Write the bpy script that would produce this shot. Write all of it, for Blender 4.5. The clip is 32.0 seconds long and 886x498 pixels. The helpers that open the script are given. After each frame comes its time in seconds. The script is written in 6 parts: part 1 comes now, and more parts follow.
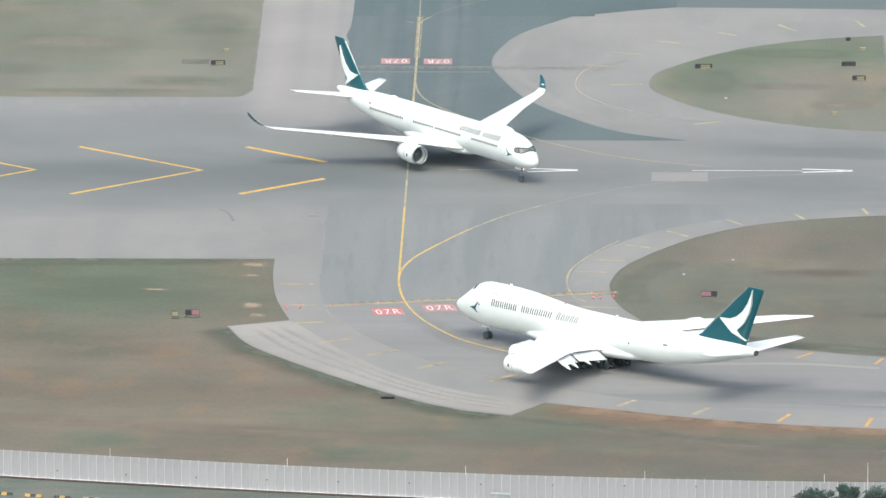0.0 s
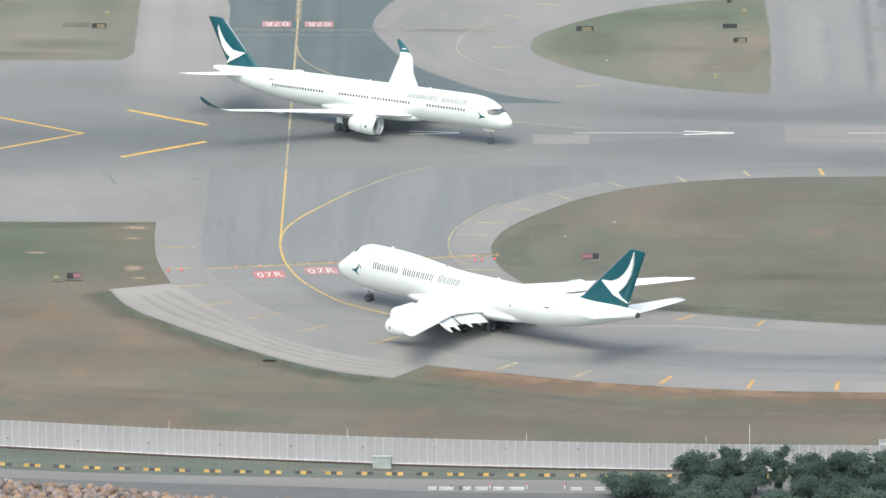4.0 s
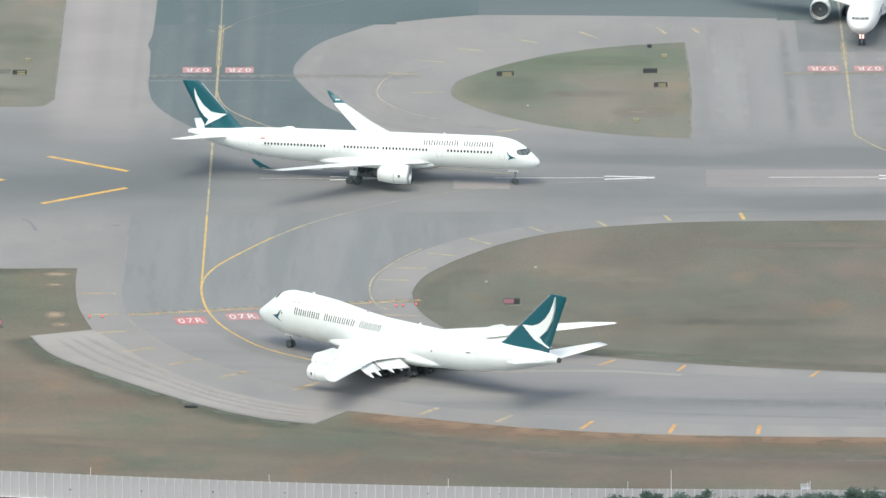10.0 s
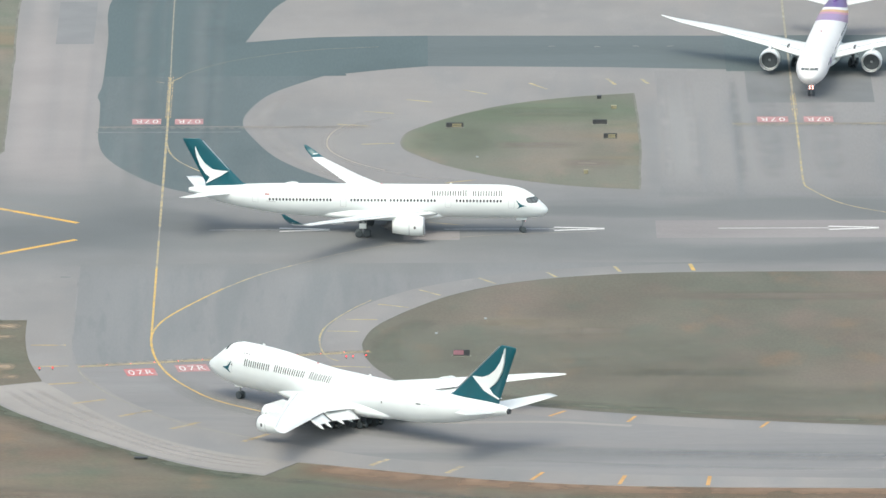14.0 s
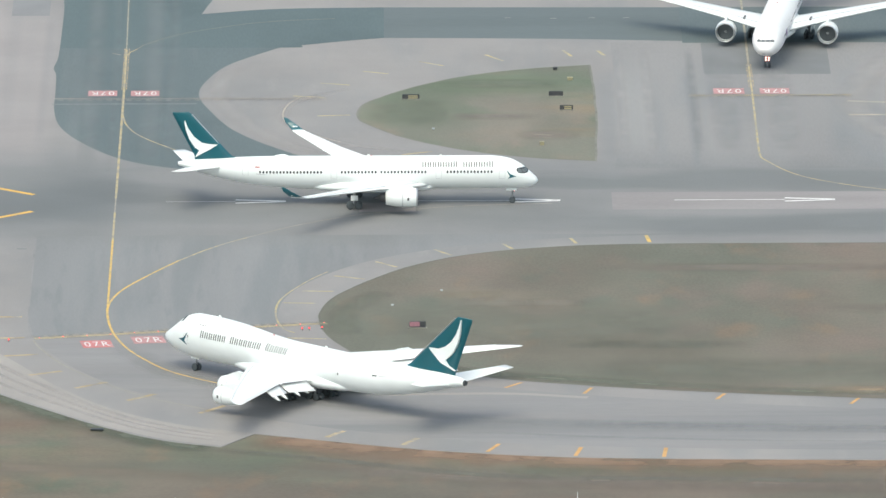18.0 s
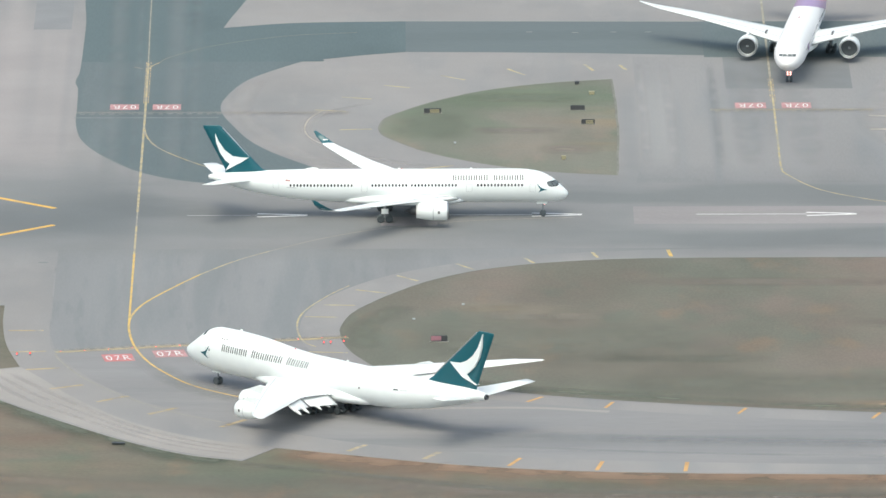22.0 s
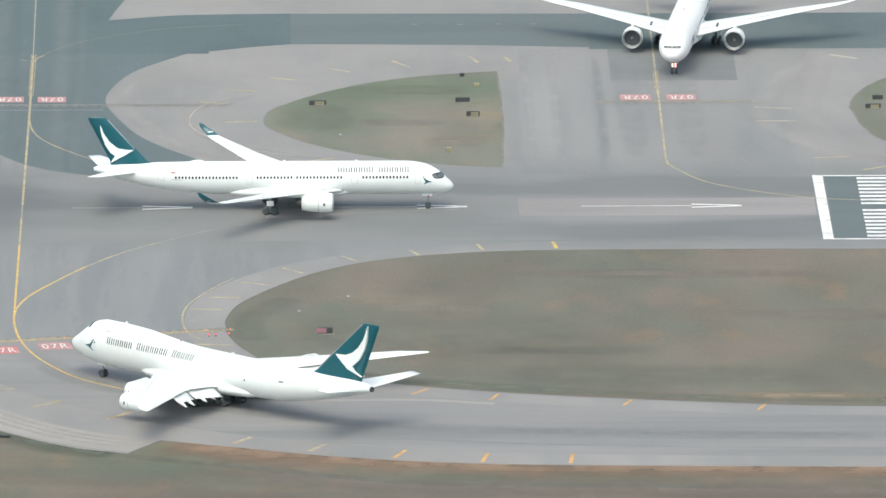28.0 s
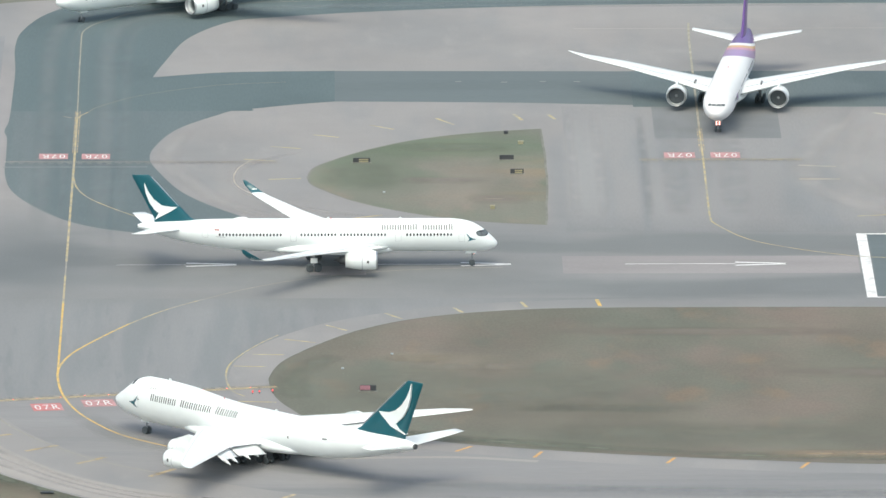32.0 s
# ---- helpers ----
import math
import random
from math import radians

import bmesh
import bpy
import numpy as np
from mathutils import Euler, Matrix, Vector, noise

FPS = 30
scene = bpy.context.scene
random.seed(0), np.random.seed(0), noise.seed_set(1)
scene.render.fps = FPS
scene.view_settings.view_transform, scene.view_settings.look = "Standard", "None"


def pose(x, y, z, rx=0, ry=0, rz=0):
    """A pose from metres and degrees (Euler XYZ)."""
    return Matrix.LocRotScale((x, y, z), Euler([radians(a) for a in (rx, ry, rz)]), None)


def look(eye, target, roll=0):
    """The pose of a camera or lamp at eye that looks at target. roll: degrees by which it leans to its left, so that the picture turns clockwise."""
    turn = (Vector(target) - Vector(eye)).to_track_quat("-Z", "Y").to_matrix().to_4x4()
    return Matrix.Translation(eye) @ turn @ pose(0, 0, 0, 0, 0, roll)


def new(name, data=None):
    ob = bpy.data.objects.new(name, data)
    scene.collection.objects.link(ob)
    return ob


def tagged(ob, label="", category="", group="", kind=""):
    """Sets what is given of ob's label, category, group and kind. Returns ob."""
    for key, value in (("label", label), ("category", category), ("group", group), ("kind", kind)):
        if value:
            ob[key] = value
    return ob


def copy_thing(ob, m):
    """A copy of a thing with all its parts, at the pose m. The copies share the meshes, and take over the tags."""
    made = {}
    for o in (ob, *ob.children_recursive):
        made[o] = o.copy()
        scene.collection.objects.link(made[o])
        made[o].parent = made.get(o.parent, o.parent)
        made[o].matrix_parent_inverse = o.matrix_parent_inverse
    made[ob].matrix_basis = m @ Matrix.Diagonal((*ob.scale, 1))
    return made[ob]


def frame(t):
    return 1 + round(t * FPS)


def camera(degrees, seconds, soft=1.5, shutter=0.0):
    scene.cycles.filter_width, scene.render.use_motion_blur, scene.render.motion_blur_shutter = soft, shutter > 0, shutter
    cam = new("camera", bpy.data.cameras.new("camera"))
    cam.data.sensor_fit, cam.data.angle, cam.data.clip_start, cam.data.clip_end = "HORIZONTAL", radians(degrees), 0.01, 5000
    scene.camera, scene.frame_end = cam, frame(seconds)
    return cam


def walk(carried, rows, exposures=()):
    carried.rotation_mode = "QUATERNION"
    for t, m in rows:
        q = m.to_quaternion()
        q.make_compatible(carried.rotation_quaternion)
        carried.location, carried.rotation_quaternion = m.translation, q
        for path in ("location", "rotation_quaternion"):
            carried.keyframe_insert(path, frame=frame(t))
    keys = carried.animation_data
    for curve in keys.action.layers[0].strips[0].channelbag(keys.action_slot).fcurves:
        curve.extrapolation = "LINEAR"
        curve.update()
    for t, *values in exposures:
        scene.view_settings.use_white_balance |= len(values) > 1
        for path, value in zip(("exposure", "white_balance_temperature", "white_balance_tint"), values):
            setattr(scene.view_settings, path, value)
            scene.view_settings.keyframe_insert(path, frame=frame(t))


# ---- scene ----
from mathutils import geometry

cam = camera(3.3182583, 32.0, 1.5)
EYE = Vector((45.693, -2746.776, 560.875))


def aim(yaw, down, lean):
    """Camera pose on its stand: degrees turned right, tilted down and leaning right."""
    a, b = radians(yaw), radians(down)
    way = Vector((math.sin(a) * math.cos(b), math.cos(a) * math.cos(b), -math.sin(b)))
    return look(EYE, EYE + way * 1000, -lean)


VIEW = [
    (0, -0.8180, 11.8329, 0.029), (0.5, -0.8286, 11.7908, 0.013), (1, -0.5941, 11.6893, 0.011), (1.5, -0.4677, 11.7382, -0.044),
    (2, -0.5319, 11.8790, 0.003), (2.5, -0.6396, 11.8105, -0.010), (3, -0.5976, 11.8515, 0.019), (3.5, -0.3843, 11.9354, 0.017),
    (5.5, -0.3497, 12.0002, 0.041), (6, -0.3536, 11.8427, 0.046), (6.5, -0.3861, 11.7186, 0.031), (7, -0.3877, 11.7744, 0.097),
    (7.5, -0.3434, 11.8171, 0.101), (8, -0.3397, 11.7643, 0.066), (8.5, -0.3050, 11.8210, 0.083), (9, -0.2204, 11.7297, 0.114),
    (9.5, -0.0785, 11.7850, 0.093), (10, -0.0619, 11.8033, 0.140), (10.5, -0.0492, 11.7480, 0.130), (11, -0.1091, 11.7971, 0.140),
    (11.5, -0.1204, 11.6606, 0.155), (12, -0.0078, 11.6119, 0.122), (12.5, -0.0056, 11.6313, 0.134), (13, 0.0379, 11.6314, 0.170),
    (13.5, 0.0848, 11.6728, 0.193), (14, 0.1307, 11.6117, 0.182), (14.5, 0.2086, 11.6345, 0.174), (16.5, 0.1712, 11.6352, 0.204),
    (17, 0.2780, 11.6761, 0.148), (17.5, 0.2758, 11.7083, 0.150), (18, 0.2983, 11.7182, 0.155), (18.5, 0.2874, 11.6888, 0.159),
    (19, 0.1963, 11.7193, 0.171), (19.5, 0.1851, 11.7332, 0.150), (20, 0.2224, 11.7723, 0.148), (20.5, 0.2084, 11.7242, 0.206),
    (21, 0.1753, 11.7434, 0.179), (21.5, 0.1789, 11.7537, 0.149), (22, 0.2159, 11.6653, 0.111), (22.5, 0.1834, 11.6077, 0.130),
    (23, 0.1816, 11.5167, 0.090), (23.5, 0.2015, 11.4682, 0.053), (24, 0.2356, 11.5019, 0.073), (24.5, 0.2844, 11.5425, 0.047),
    (26.5, 0.2725, 11.7065, 0.169), (27, 0.4398, 11.7838, 0.164), (27.5, 0.5127, 11.7204, 0.141), (28, 0.6552, 11.6956, 0.083),
    (28.5, 0.6526, 11.7448, 0.068), (29, 0.5934, 11.6930, 0.078), (29.5, 0.5952, 11.7016, 0.049), (30, 0.5142, 11.6946, 0.047),
    (30.5, 0.4628, 11.6507, 0.110), (31, 0.4150, 11.5999, 0.059), (31.5, 0.4543, 11.5009, 0.042), (32, 0.4879, 11.4800, 0.019),
]
walk(cam, [(t, aim(a, b, c)) for t, a, b, c in VIEW], [(0, 0.62, 6330, -0.5), (5, 0.60, 6330, -0.5), (9, 0.52, 6330, -0.5), (32, 0.53, 6330, -0.5)])

# ---- light: high thin overcast, haze ----
world = bpy.data.worlds.new("sky")
scene.world = world
world.use_nodes = True
wt = world.node_tree
sky = wt.nodes.new("ShaderNodeTexSky")
sky.sky_type, sky.sun_disc = "NISHITA", False
sky.sun_elevation, sky.sun_rotation = radians(60), radians(197)
sky.altitude, sky.air_density, sky.dust_density, sky.ozone_density = 100, 1.0, 6.0, 0.6
wt.links.new(sky.outputs[0], wt.nodes["Background"].inputs[0])
wt.nodes["Background"].inputs[1].default_value = 0.15
lamp = bpy.data.lights.new("sun", "SUN")
lamp.energy, lamp.angle, lamp.color = 0.5, radians(170), (1.0, 0.98, 0.94)
sun = new("sun", lamp)
s_az, s_el = radians(197), radians(60)
sun.matrix_world = look((0, 0, 900), (-math.sin(s_az) * math.cos(s_el) * 900, -math.cos(s_az) * math.cos(s_el) * 900, 900 - math.sin(s_el) * 900))


# ---- materials ----
def material(name, color, rough=0.7, metal=0.0, vary=0.0, scale=1.0, stretch=(1, 1, 1), spots=(), spec=0.5, bump=0.0, grain=0.0, coat=0.0, each=0.0, zones=(), lanes=()):
    """A surface with two scales of tone. spots: rows of (colour, noise scale, from, to, stretch) laid over in turn.
    zones: stains of rubber and dirt, rows of (colour, strength, x, half, soft, y, half, soft) in metres.
    lanes: the same, with straight long sides."""
    m = bpy.data.materials.new(name)
    m.use_nodes = True
    nt = m.node_tree
    n, l = nt.nodes, nt.links
    b = n["Principled BSDF"]
    b.inputs["Roughness"].default_value = rough
    b.inputs["Metallic"].default_value = metal
    b.inputs["Specular IOR Level"].default_value = spec
    b.inputs["Coat Weight"].default_value = coat
    tc = n.new("ShaderNodeTexCoord")

    def noise_at(sc, st, detail=4.0, rgh=0.55):
        mp = n.new("ShaderNodeMapping")
        mp.inputs["Scale"].default_value = st
        l.new(tc.outputs["Object"], mp.inputs["Vector"])
        t = n.new("ShaderNodeTexNoise")
        t.inputs["Scale"].default_value, t.inputs["Detail"].default_value, t.inputs["Roughness"].default_value = sc, detail, rgh
        l.new(mp.outputs[0], t.inputs["Vector"])
        return t.outputs["Fac"]

    def ramp(src, lo, hi, a=0.0, z=1.0):
        r = n.new("ShaderNodeMapRange")
        r.interpolation_type = "SMOOTHSTEP"
        for i, v in enumerate((lo, hi, a, z)):
            r.inputs[i + 1].default_value = v
        l.new(src, r.inputs[0])
        return r.outputs[0]

    def mix(kind, fac, a, c):
        x = n.new("ShaderNodeMix")
        x.data_type, x.blend_type = "RGBA", kind
        for sock, v in ((x.inputs[0], fac), (x.inputs[6], a), (x.inputs[7], c)):
            if hasattr(v, "links"):
                l.new(v, sock)
            elif isinstance(v, (int, float)):
                sock.default_value = v
            else:
                sock.default_value = (*v[:3], 1)
        return x.outputs[2]

    def grey(src):
        g = n.new("ShaderNodeCombineColor")
        for i in range(3):
            l.new(src, g.inputs[i])
        return g.outputs[0]

    out = color
    for c2, sc, lo, hi, st in spots:
        out = mix("MIX", ramp(noise_at(sc, st), lo, hi), out, c2)
    if zones or lanes:
        sep = n.new("ShaderNodeSeparateXYZ")
        l.new(tc.outputs["Object"], sep.inputs[0])
        wob = ramp(noise_at(0.035, (0.35, 1, 1), 5), 0.25, 0.75, -7.0, 7.0)

        def calc(kind, a, c):
            q = n.new("ShaderNodeMath")
            q.operation = kind
            for sock, v in ((q.inputs[0], a), (q.inputs[1], c)):
                if hasattr(v, "links"):
                    l.new(v, sock)
                else:
                    sock.default_value = v
            return q.outputs[0]

        def inside(axis, mid, half, soft, calm):
            at = sep.outputs[axis] if calm else calc("ADD", sep.outputs[axis], wob)
            away = calc("ABSOLUTE", calc("SUBTRACT", at, mid), 0.0)
            return ramp(away, half - soft / 2, half + soft / 2, 1.0, 0.0)

        for c2, power, x, hx, sx, y, hy, sy, calm in [(*q, False) for q in zones] + [(*q, True) for q in lanes]:
            both = calc("MULTIPLY", calc("MULTIPLY", inside(0, x, hx, sx, calm), inside(1, y, hy, sy, False)), power)
            out = mix("MIX", both, out, c2)
    if vary:
        out = mix("MULTIPLY", 1.0, out, grey(ramp(noise_at(scale, stretch), 0.3, 0.7, 1 - vary, 1 + vary)))
    if grain:
        out = mix("MULTIPLY", 1.0, out, grey(ramp(noise_at(scale * 14 + 2, stretch, 3), 0.3, 0.7, 1 - grain, 1 + grain)))
    if each:
        oi = n.new("ShaderNodeObjectInfo")
        out = mix("MULTIPLY", 1.0, out, grey(ramp(oi.outputs["Random"], 0.0, 1.0, 1 - each, 1 + each)))
    if hasattr(out, "links"):
        l.new(out, b.inputs["Base Color"])
    else:
        b.inputs["Base Color"].default_value = (*out, 1)
    if bump:
        bp = n.new("ShaderNodeBump")
        bp.inputs["Strength"].default_value, bp.inputs["Distance"].default_value = bump, 0.05
        l.new(noise_at(max(scale * 20, 3.0), (1, 1, 1), 3), bp.inputs["Height"])
        l.new(bp.outputs[0], b.inputs["Normal"])
    return m


def glow(name, color, strength):
    m = bpy.data.materials.new(name)
    m.use_nodes = True
    b = m.node_tree.nodes["Principled BSDF"]
    b.inputs["Base Color"].default_value = (*color, 1)
    b.inputs["Emission Color"].default_value = (*color, 1)
    b.inputs["Emission Strength"].default_value = strength
    return m


M_ISLE = material("brown_island_grass", (0.167, 0.156, 0.129), 0.95, vary=0.10, scale=0.06, stretch=(0.7, 0.3, 1), grain=0.06, spec=0.1, bump=0.4,
                  zones=[((0.215, 0.190, 0.150), 0.55, 66, 11, 14, -84, 7, 14), ((0.150, 0.163, 0.135), 0.6, 50, 14, 22, -118, 26, 40), ((0.146, 0.155, 0.128), 0.55, 105, 50, 40, -152, 9, 20)],
                  spots=[((0.145, 0.150, 0.124), 0.020, 0.47, 0.66, (0.6, 0.6, 1)), ((0.192, 0.162, 0.138), 0.030, 0.50, 0.68, (0.7, 0.5, 1)), ((0.172, 0.155, 0.132), 0.09, 0.52, 0.7, (0.6, 0.5, 1)), ((0.148, 0.152, 0.126), 0.14, 0.54, 0.72, (0.7, 0.3, 1)), ((0.205, 0.166, 0.128), 0.11, 0.57, 0.72, (0.7, 0.3, 1))])
M_GRASS = material("dry_grass", (0.172, 0.153, 0.124), 0.95, vary=0.12, scale=0.05, stretch=(0.5, 0.8, 1), grain=0.07, spec=0.1, bump=0.4,
                   zones=[((0.122, 0.145, 0.108), 0.8, -55, 30, 40, -104, 22, 30), ((0.215, 0.178, 0.132), 0.5, -38, 40, 60, -216, 4, 9), ((0.205, 0.172, 0.132), 0.45, -20, 36, 40, -190, 5, 10), ((0.132, 0.140, 0.116), 0.5, 20, 40, 60, -226, 5, 10), ((0.160, 0.138, 0.120), 0.6, 90, 70, 60, -246, 14, 20)],
                   spots=[((0.124, 0.143, 0.108), 0.022, 0.46, 0.64, (0.6, 0.45, 1)), ((0.212, 0.176, 0.130), 0.026, 0.5, 0.72, (0.5, 0.8, 1)),
                          ((0.190, 0.150, 0.119), 0.05, 0.5, 0.72, (0.4, 0.7, 1)), ((0.126, 0.141, 0.108), 0.07, 0.53, 0.7, (0.6, 0.4, 1)), ((0.205, 0.160, 0.118), 0.12, 0.55, 0.70, (0.7, 0.3, 1))])
M_GREEN = material("green_grass", (0.186, 0.190, 0.158), 0.95, zones=[((0.222, 0.200, 0.172), 0.7, 74, 11, 20, 74, 22, 34), ((0.215, 0.208, 0.178), 0.5, -90, 70, 40, 118, 50, 40), ((0.150, 0.175, 0.132), 0.6, 52, 9, 12, 88, 18, 20), ((0.145, 0.175, 0.132), 0.6, 76, 16, 14, 118, 7, 10)], vary=0.10, scale=0.06, stretch=(0.8, 0.3, 1), grain=0.04, spec=0.1, bump=0.4,
                   spots=[((0.232, 0.200, 0.165), 0.06, 0.5, 0.68, (0.8, 0.35, 1)), ((0.142, 0.170, 0.130), 0.09, 0.53, 0.7, (0.8, 0.35, 1)), ((0.128, 0.156, 0.110), 0.03, 0.45, 0.64, (0.6, 0.7, 1)), ((0.22, 0.19, 0.14), 0.03, 0.52, 0.68, (0.5, 1.2, 1))])
M_VERGE = material("grass_edge", (0.148, 0.149, 0.126), 0.95, vary=0.15, scale=0.2, grain=0.1, spec=0.1)
M_STRIP = material("roadside_grass", (0.138, 0.158, 0.138), 0.95, vary=0.12, scale=0.15, stretch=(0.3, 1, 1), grain=0.1, spec=0.1, bump=0.3, spots=[((0.165, 0.165, 0.145), 0.12, 0.48, 0.66, (0.5, 1, 1))])
M_VERGE_PALE = material("pale_grass_edge", (0.208, 0.206, 0.184), 0.95, vary=0.15, scale=0.2, grain=0.1, spec=0.1)
RUBBER, SCUFF = (0.150, 0.160, 0.163), (0.210, 0.213, 0.212)
ZONES = [(SCUFF, 0.7, 250, 262, 10, 0, 38, 18), (SCUFF, 1.0, -160, 165, 30, 0, 38, 24), (RUBBER, 0.9, -160, 165, 30, 0, 14, 26), (RUBBER, 0.85, -6, 9, 14, 8, 18, 26), (RUBBER, 0.7, 330, 250, 60, -18, 9, 10), (RUBBER, 0.65, 130, 70, 40, 19, 8, 9), (SCUFF, 0.6, -70, 60, 40, 34, 20, 20),
         (RUBBER, 0.45, 40, 40, 40, -6, 8, 16), (SCUFF, 0.4, -40, 60, 50, 45, 10, 16)]
LANES = [((0.228, 0.23, 0.234), 0.55, -22, 9, 8, 232, 28, 24), ((0.318, 0.296, 0.290), 0.85, -22, 8, 6, 120, 75, 40), ((0.335, 0.310, 0.302), 0.6, -26.5, 1.6, 3, 150, 85, 30), ((0.275, 0.265, 0.262), 0.5, -22, 1.2, 2, 130, 60, 30), ((0.30, 0.285, 0.28), 0.5, -18.5, 1.0, 2, 150, 80, 30), ((0.255, 0.25, 0.25), 0.5, -15.2, 0.7, 1.5, 120, 60, 30),
         ((0.225, 0.23, 0.232), 0.6, 91.5, 1.6, 3, 75, 45, 30), ((0.30, 0.297, 0.293), 0.5, 97, 3.0, 4, 85, 40, 40), ((0.22, 0.225, 0.228), 0.5, 101, 1.0, 2, 70, 35, 30), ((0.20, 0.207, 0.21), 0.7, 107.4, 0.7, 1.2, 75, 48, 25), ((0.215, 0.22, 0.222), 0.5, 135, 1.5, 3, 70, 35, 30), ((0.22, 0.225, 0.228), 0.4, 142, 1.0, 2, 70, 30, 20)]
M_CONC = material("shoulder_paving", (0.280, 0.268, 0.260), 0.85, vary=0.06, scale=0.03, grain=0.03, spec=0.3, bump=0.15, zones=ZONES, lanes=LANES,
                  spots=[((0.245, 0.242, 0.240), 0.02, 0.45, 0.62, (1, 0.5, 1)), ((0.302, 0.284, 0.274), 0.035, 0.46, 0.74, (1, 0.5, 1)), ((0.250, 0.249, 0.248), 0.09, 0.46, 0.76, (1, 0.2, 1)), ((0.29, 0.278, 0.272), 0.2, 0.50, 0.80, (1, 0.3, 1))])
M_PALE = material("bleached_paving", (0.33, 0.308, 0.29), 0.85, vary=0.08, scale=0.06, stretch=(0.4, 1, 1), grain=0.05, spec=0.3)
M_TAXI = material("taxiway_asphalt", (0.230, 0.233, 0.235), 0.85, vary=0.06, scale=0.05, stretch=(1, 0.12, 1), grain=0.02, spec=0.3, bump=0.15, zones=ZONES,
                  spots=[((0.203, 0.211, 0.214), 0.10, 0.46, 0.66, (1, 0.07, 1)), ((0.242, 0.243, 0.244), 0.13, 0.5, 0.7, (1, 0.07, 1)), ((0.205, 0.212, 0.215), 0.3, 0.54, 0.68, (1, 0.1, 1))])
M_DARK = material("new_asphalt", (0.126, 0.155, 0.161), 0.85, vary=0.06, scale=0.05, stretch=(1, 0.12, 1), grain=0.04, spec=0.3, bump=0.15,
                  spots=[((0.155, 0.178, 0.182), 0.09, 0.53, 0.70, (1, 0.05, 1)), ((0.106, 0.134, 0.14), 0.03, 0.5, 0.65, (1, 0.5, 1))])
M_TAXI2 = material("second_taxiway_asphalt", (0.258, 0.252, 0.249), 0.85, vary=0.06, scale=0.05, stretch=(1, 0.12, 1), grain=0.03, spec=0.3, zones=ZONES, lanes=LANES[5:],
                   spots=[((0.225, 0.23, 0.233), 0.06, 0.5, 0.7, (1, 0.12, 1))])
M_DARKER = material("newest_asphalt", (0.112, 0.146, 0.152), 0.85, vary=0.05, scale=0.05, stretch=(1, 0.12, 1), grain=0.04, spec=0.3, bump=0.15,
                    spots=[((0.097, 0.127, 0.133), 0.03, 0.5, 0.65, (1, 0.5, 1))])
M_BAND = material("band_asphalt", (0.132, 0.156, 0.161), 0.85, vary=0.06, scale=0.05, stretch=(0.12, 1, 1), grain=0.04, spec=0.3)
M_PADD = material("pad_asphalt", (0.195, 0.202, 0.206), 0.85, vary=0.06, scale=0.08, grain=0.04, spec=0.3)
M_PATCH = material("pink_patch", (0.28, 0.262, 0.26), 0.85, vary=0.08, scale=0.08, stretch=(0.3, 1, 1), grain=0.05, spec=0.3)
M_SOUTH = material("south_taxiway_asphalt", (0.253, 0.248, 0.247), 0.85, vary=0.07, scale=0.05, stretch=(0.1, 1, 1), grain=0.04, spec=0.3, zones=ZONES,
                   spots=[((0.272, 0.260, 0.254), 0.04, 0.48, 0.72, (0.4, 1, 1)), ((0.205, 0.207, 0.21), 0.07, 0.48, 0.70, (0.07, 1, 1))])
M_YELLOW = material("yellow_paint", (0.64, 0.43, 0.125), 0.7, vary=0.12, scale=0.5, grain=0.12, spots=[((0.50, 0.37, 0.165), 0.22, 0.48, 0.62, (1, 1, 1)), ((0.40, 0.33, 0.21), 0.8, 0.58, 0.66, (1, 1, 1))])
M_CHEVRON = material("orange_yellow_paint", (0.70, 0.43, 0.10), 0.7, vary=0.1, scale=0.5, grain=0.1, spots=[((0.56, 0.37, 0.14), 0.3, 0.5, 0.64, (1, 1, 1))])
M_GHOST = material("ghost_of_yellow_paint", (0.235, 0.222, 0.175), 0.85, vary=0.15, scale=0.4, grain=0.15)
M_WORN = material("worn_yellow_paint", (0.34, 0.315, 0.245), 0.8, vary=0.2, scale=0.4, grain=0.15)
M_BLEACHED = material("bleached_orange_paint", (0.43, 0.335, 0.205), 0.85, vary=0.2, scale=0.3, grain=0.15, spots=[((0.29, 0.268, 0.235), 0.4, 0.45, 0.62, (1, 1, 1))])
M_HOLD = material("holding_line_paint", (0.54, 0.44, 0.235), 0.75, vary=0.15, scale=0.4, grain=0.12, spots=[((0.40, 0.34, 0.22), 0.3, 0.5, 0.64, (1, 1, 1))])
M_CREAM = material("bleached_cream_paint", (0.43, 0.385, 0.315), 0.85, vary=0.15, scale=0.3, grain=0.12, spots=[((0.34, 0.325, 0.285), 0.35, 0.45, 0.62, (1, 1, 1))])
M_TRACE = material("trace_of_paint", (0.295, 0.278, 0.238), 0.85, vary=0.15, scale=0.4, grain=0.15)
M_OLDLINE = material("old_holding_paint", (0.385, 0.345, 0.295), 0.85, vary=0.15, scale=0.4, grain=0.12)
M_ORANGE = material("orange_paint", (0.58, 0.335, 0.13), 0.8, vary=0.15, scale=0.4, grain=0.15)
M_FADED = material("faded_yellow_paint", (0.47, 0.385, 0.215), 0.8, vary=0.15, scale=0.4, grain=0.15, spots=[((0.33, 0.30, 0.23), 0.22, 0.46, 0.6, (1, 1, 1)), ((0.29, 0.275, 0.23), 0.8, 0.54, 0.64, (1, 1, 1))])
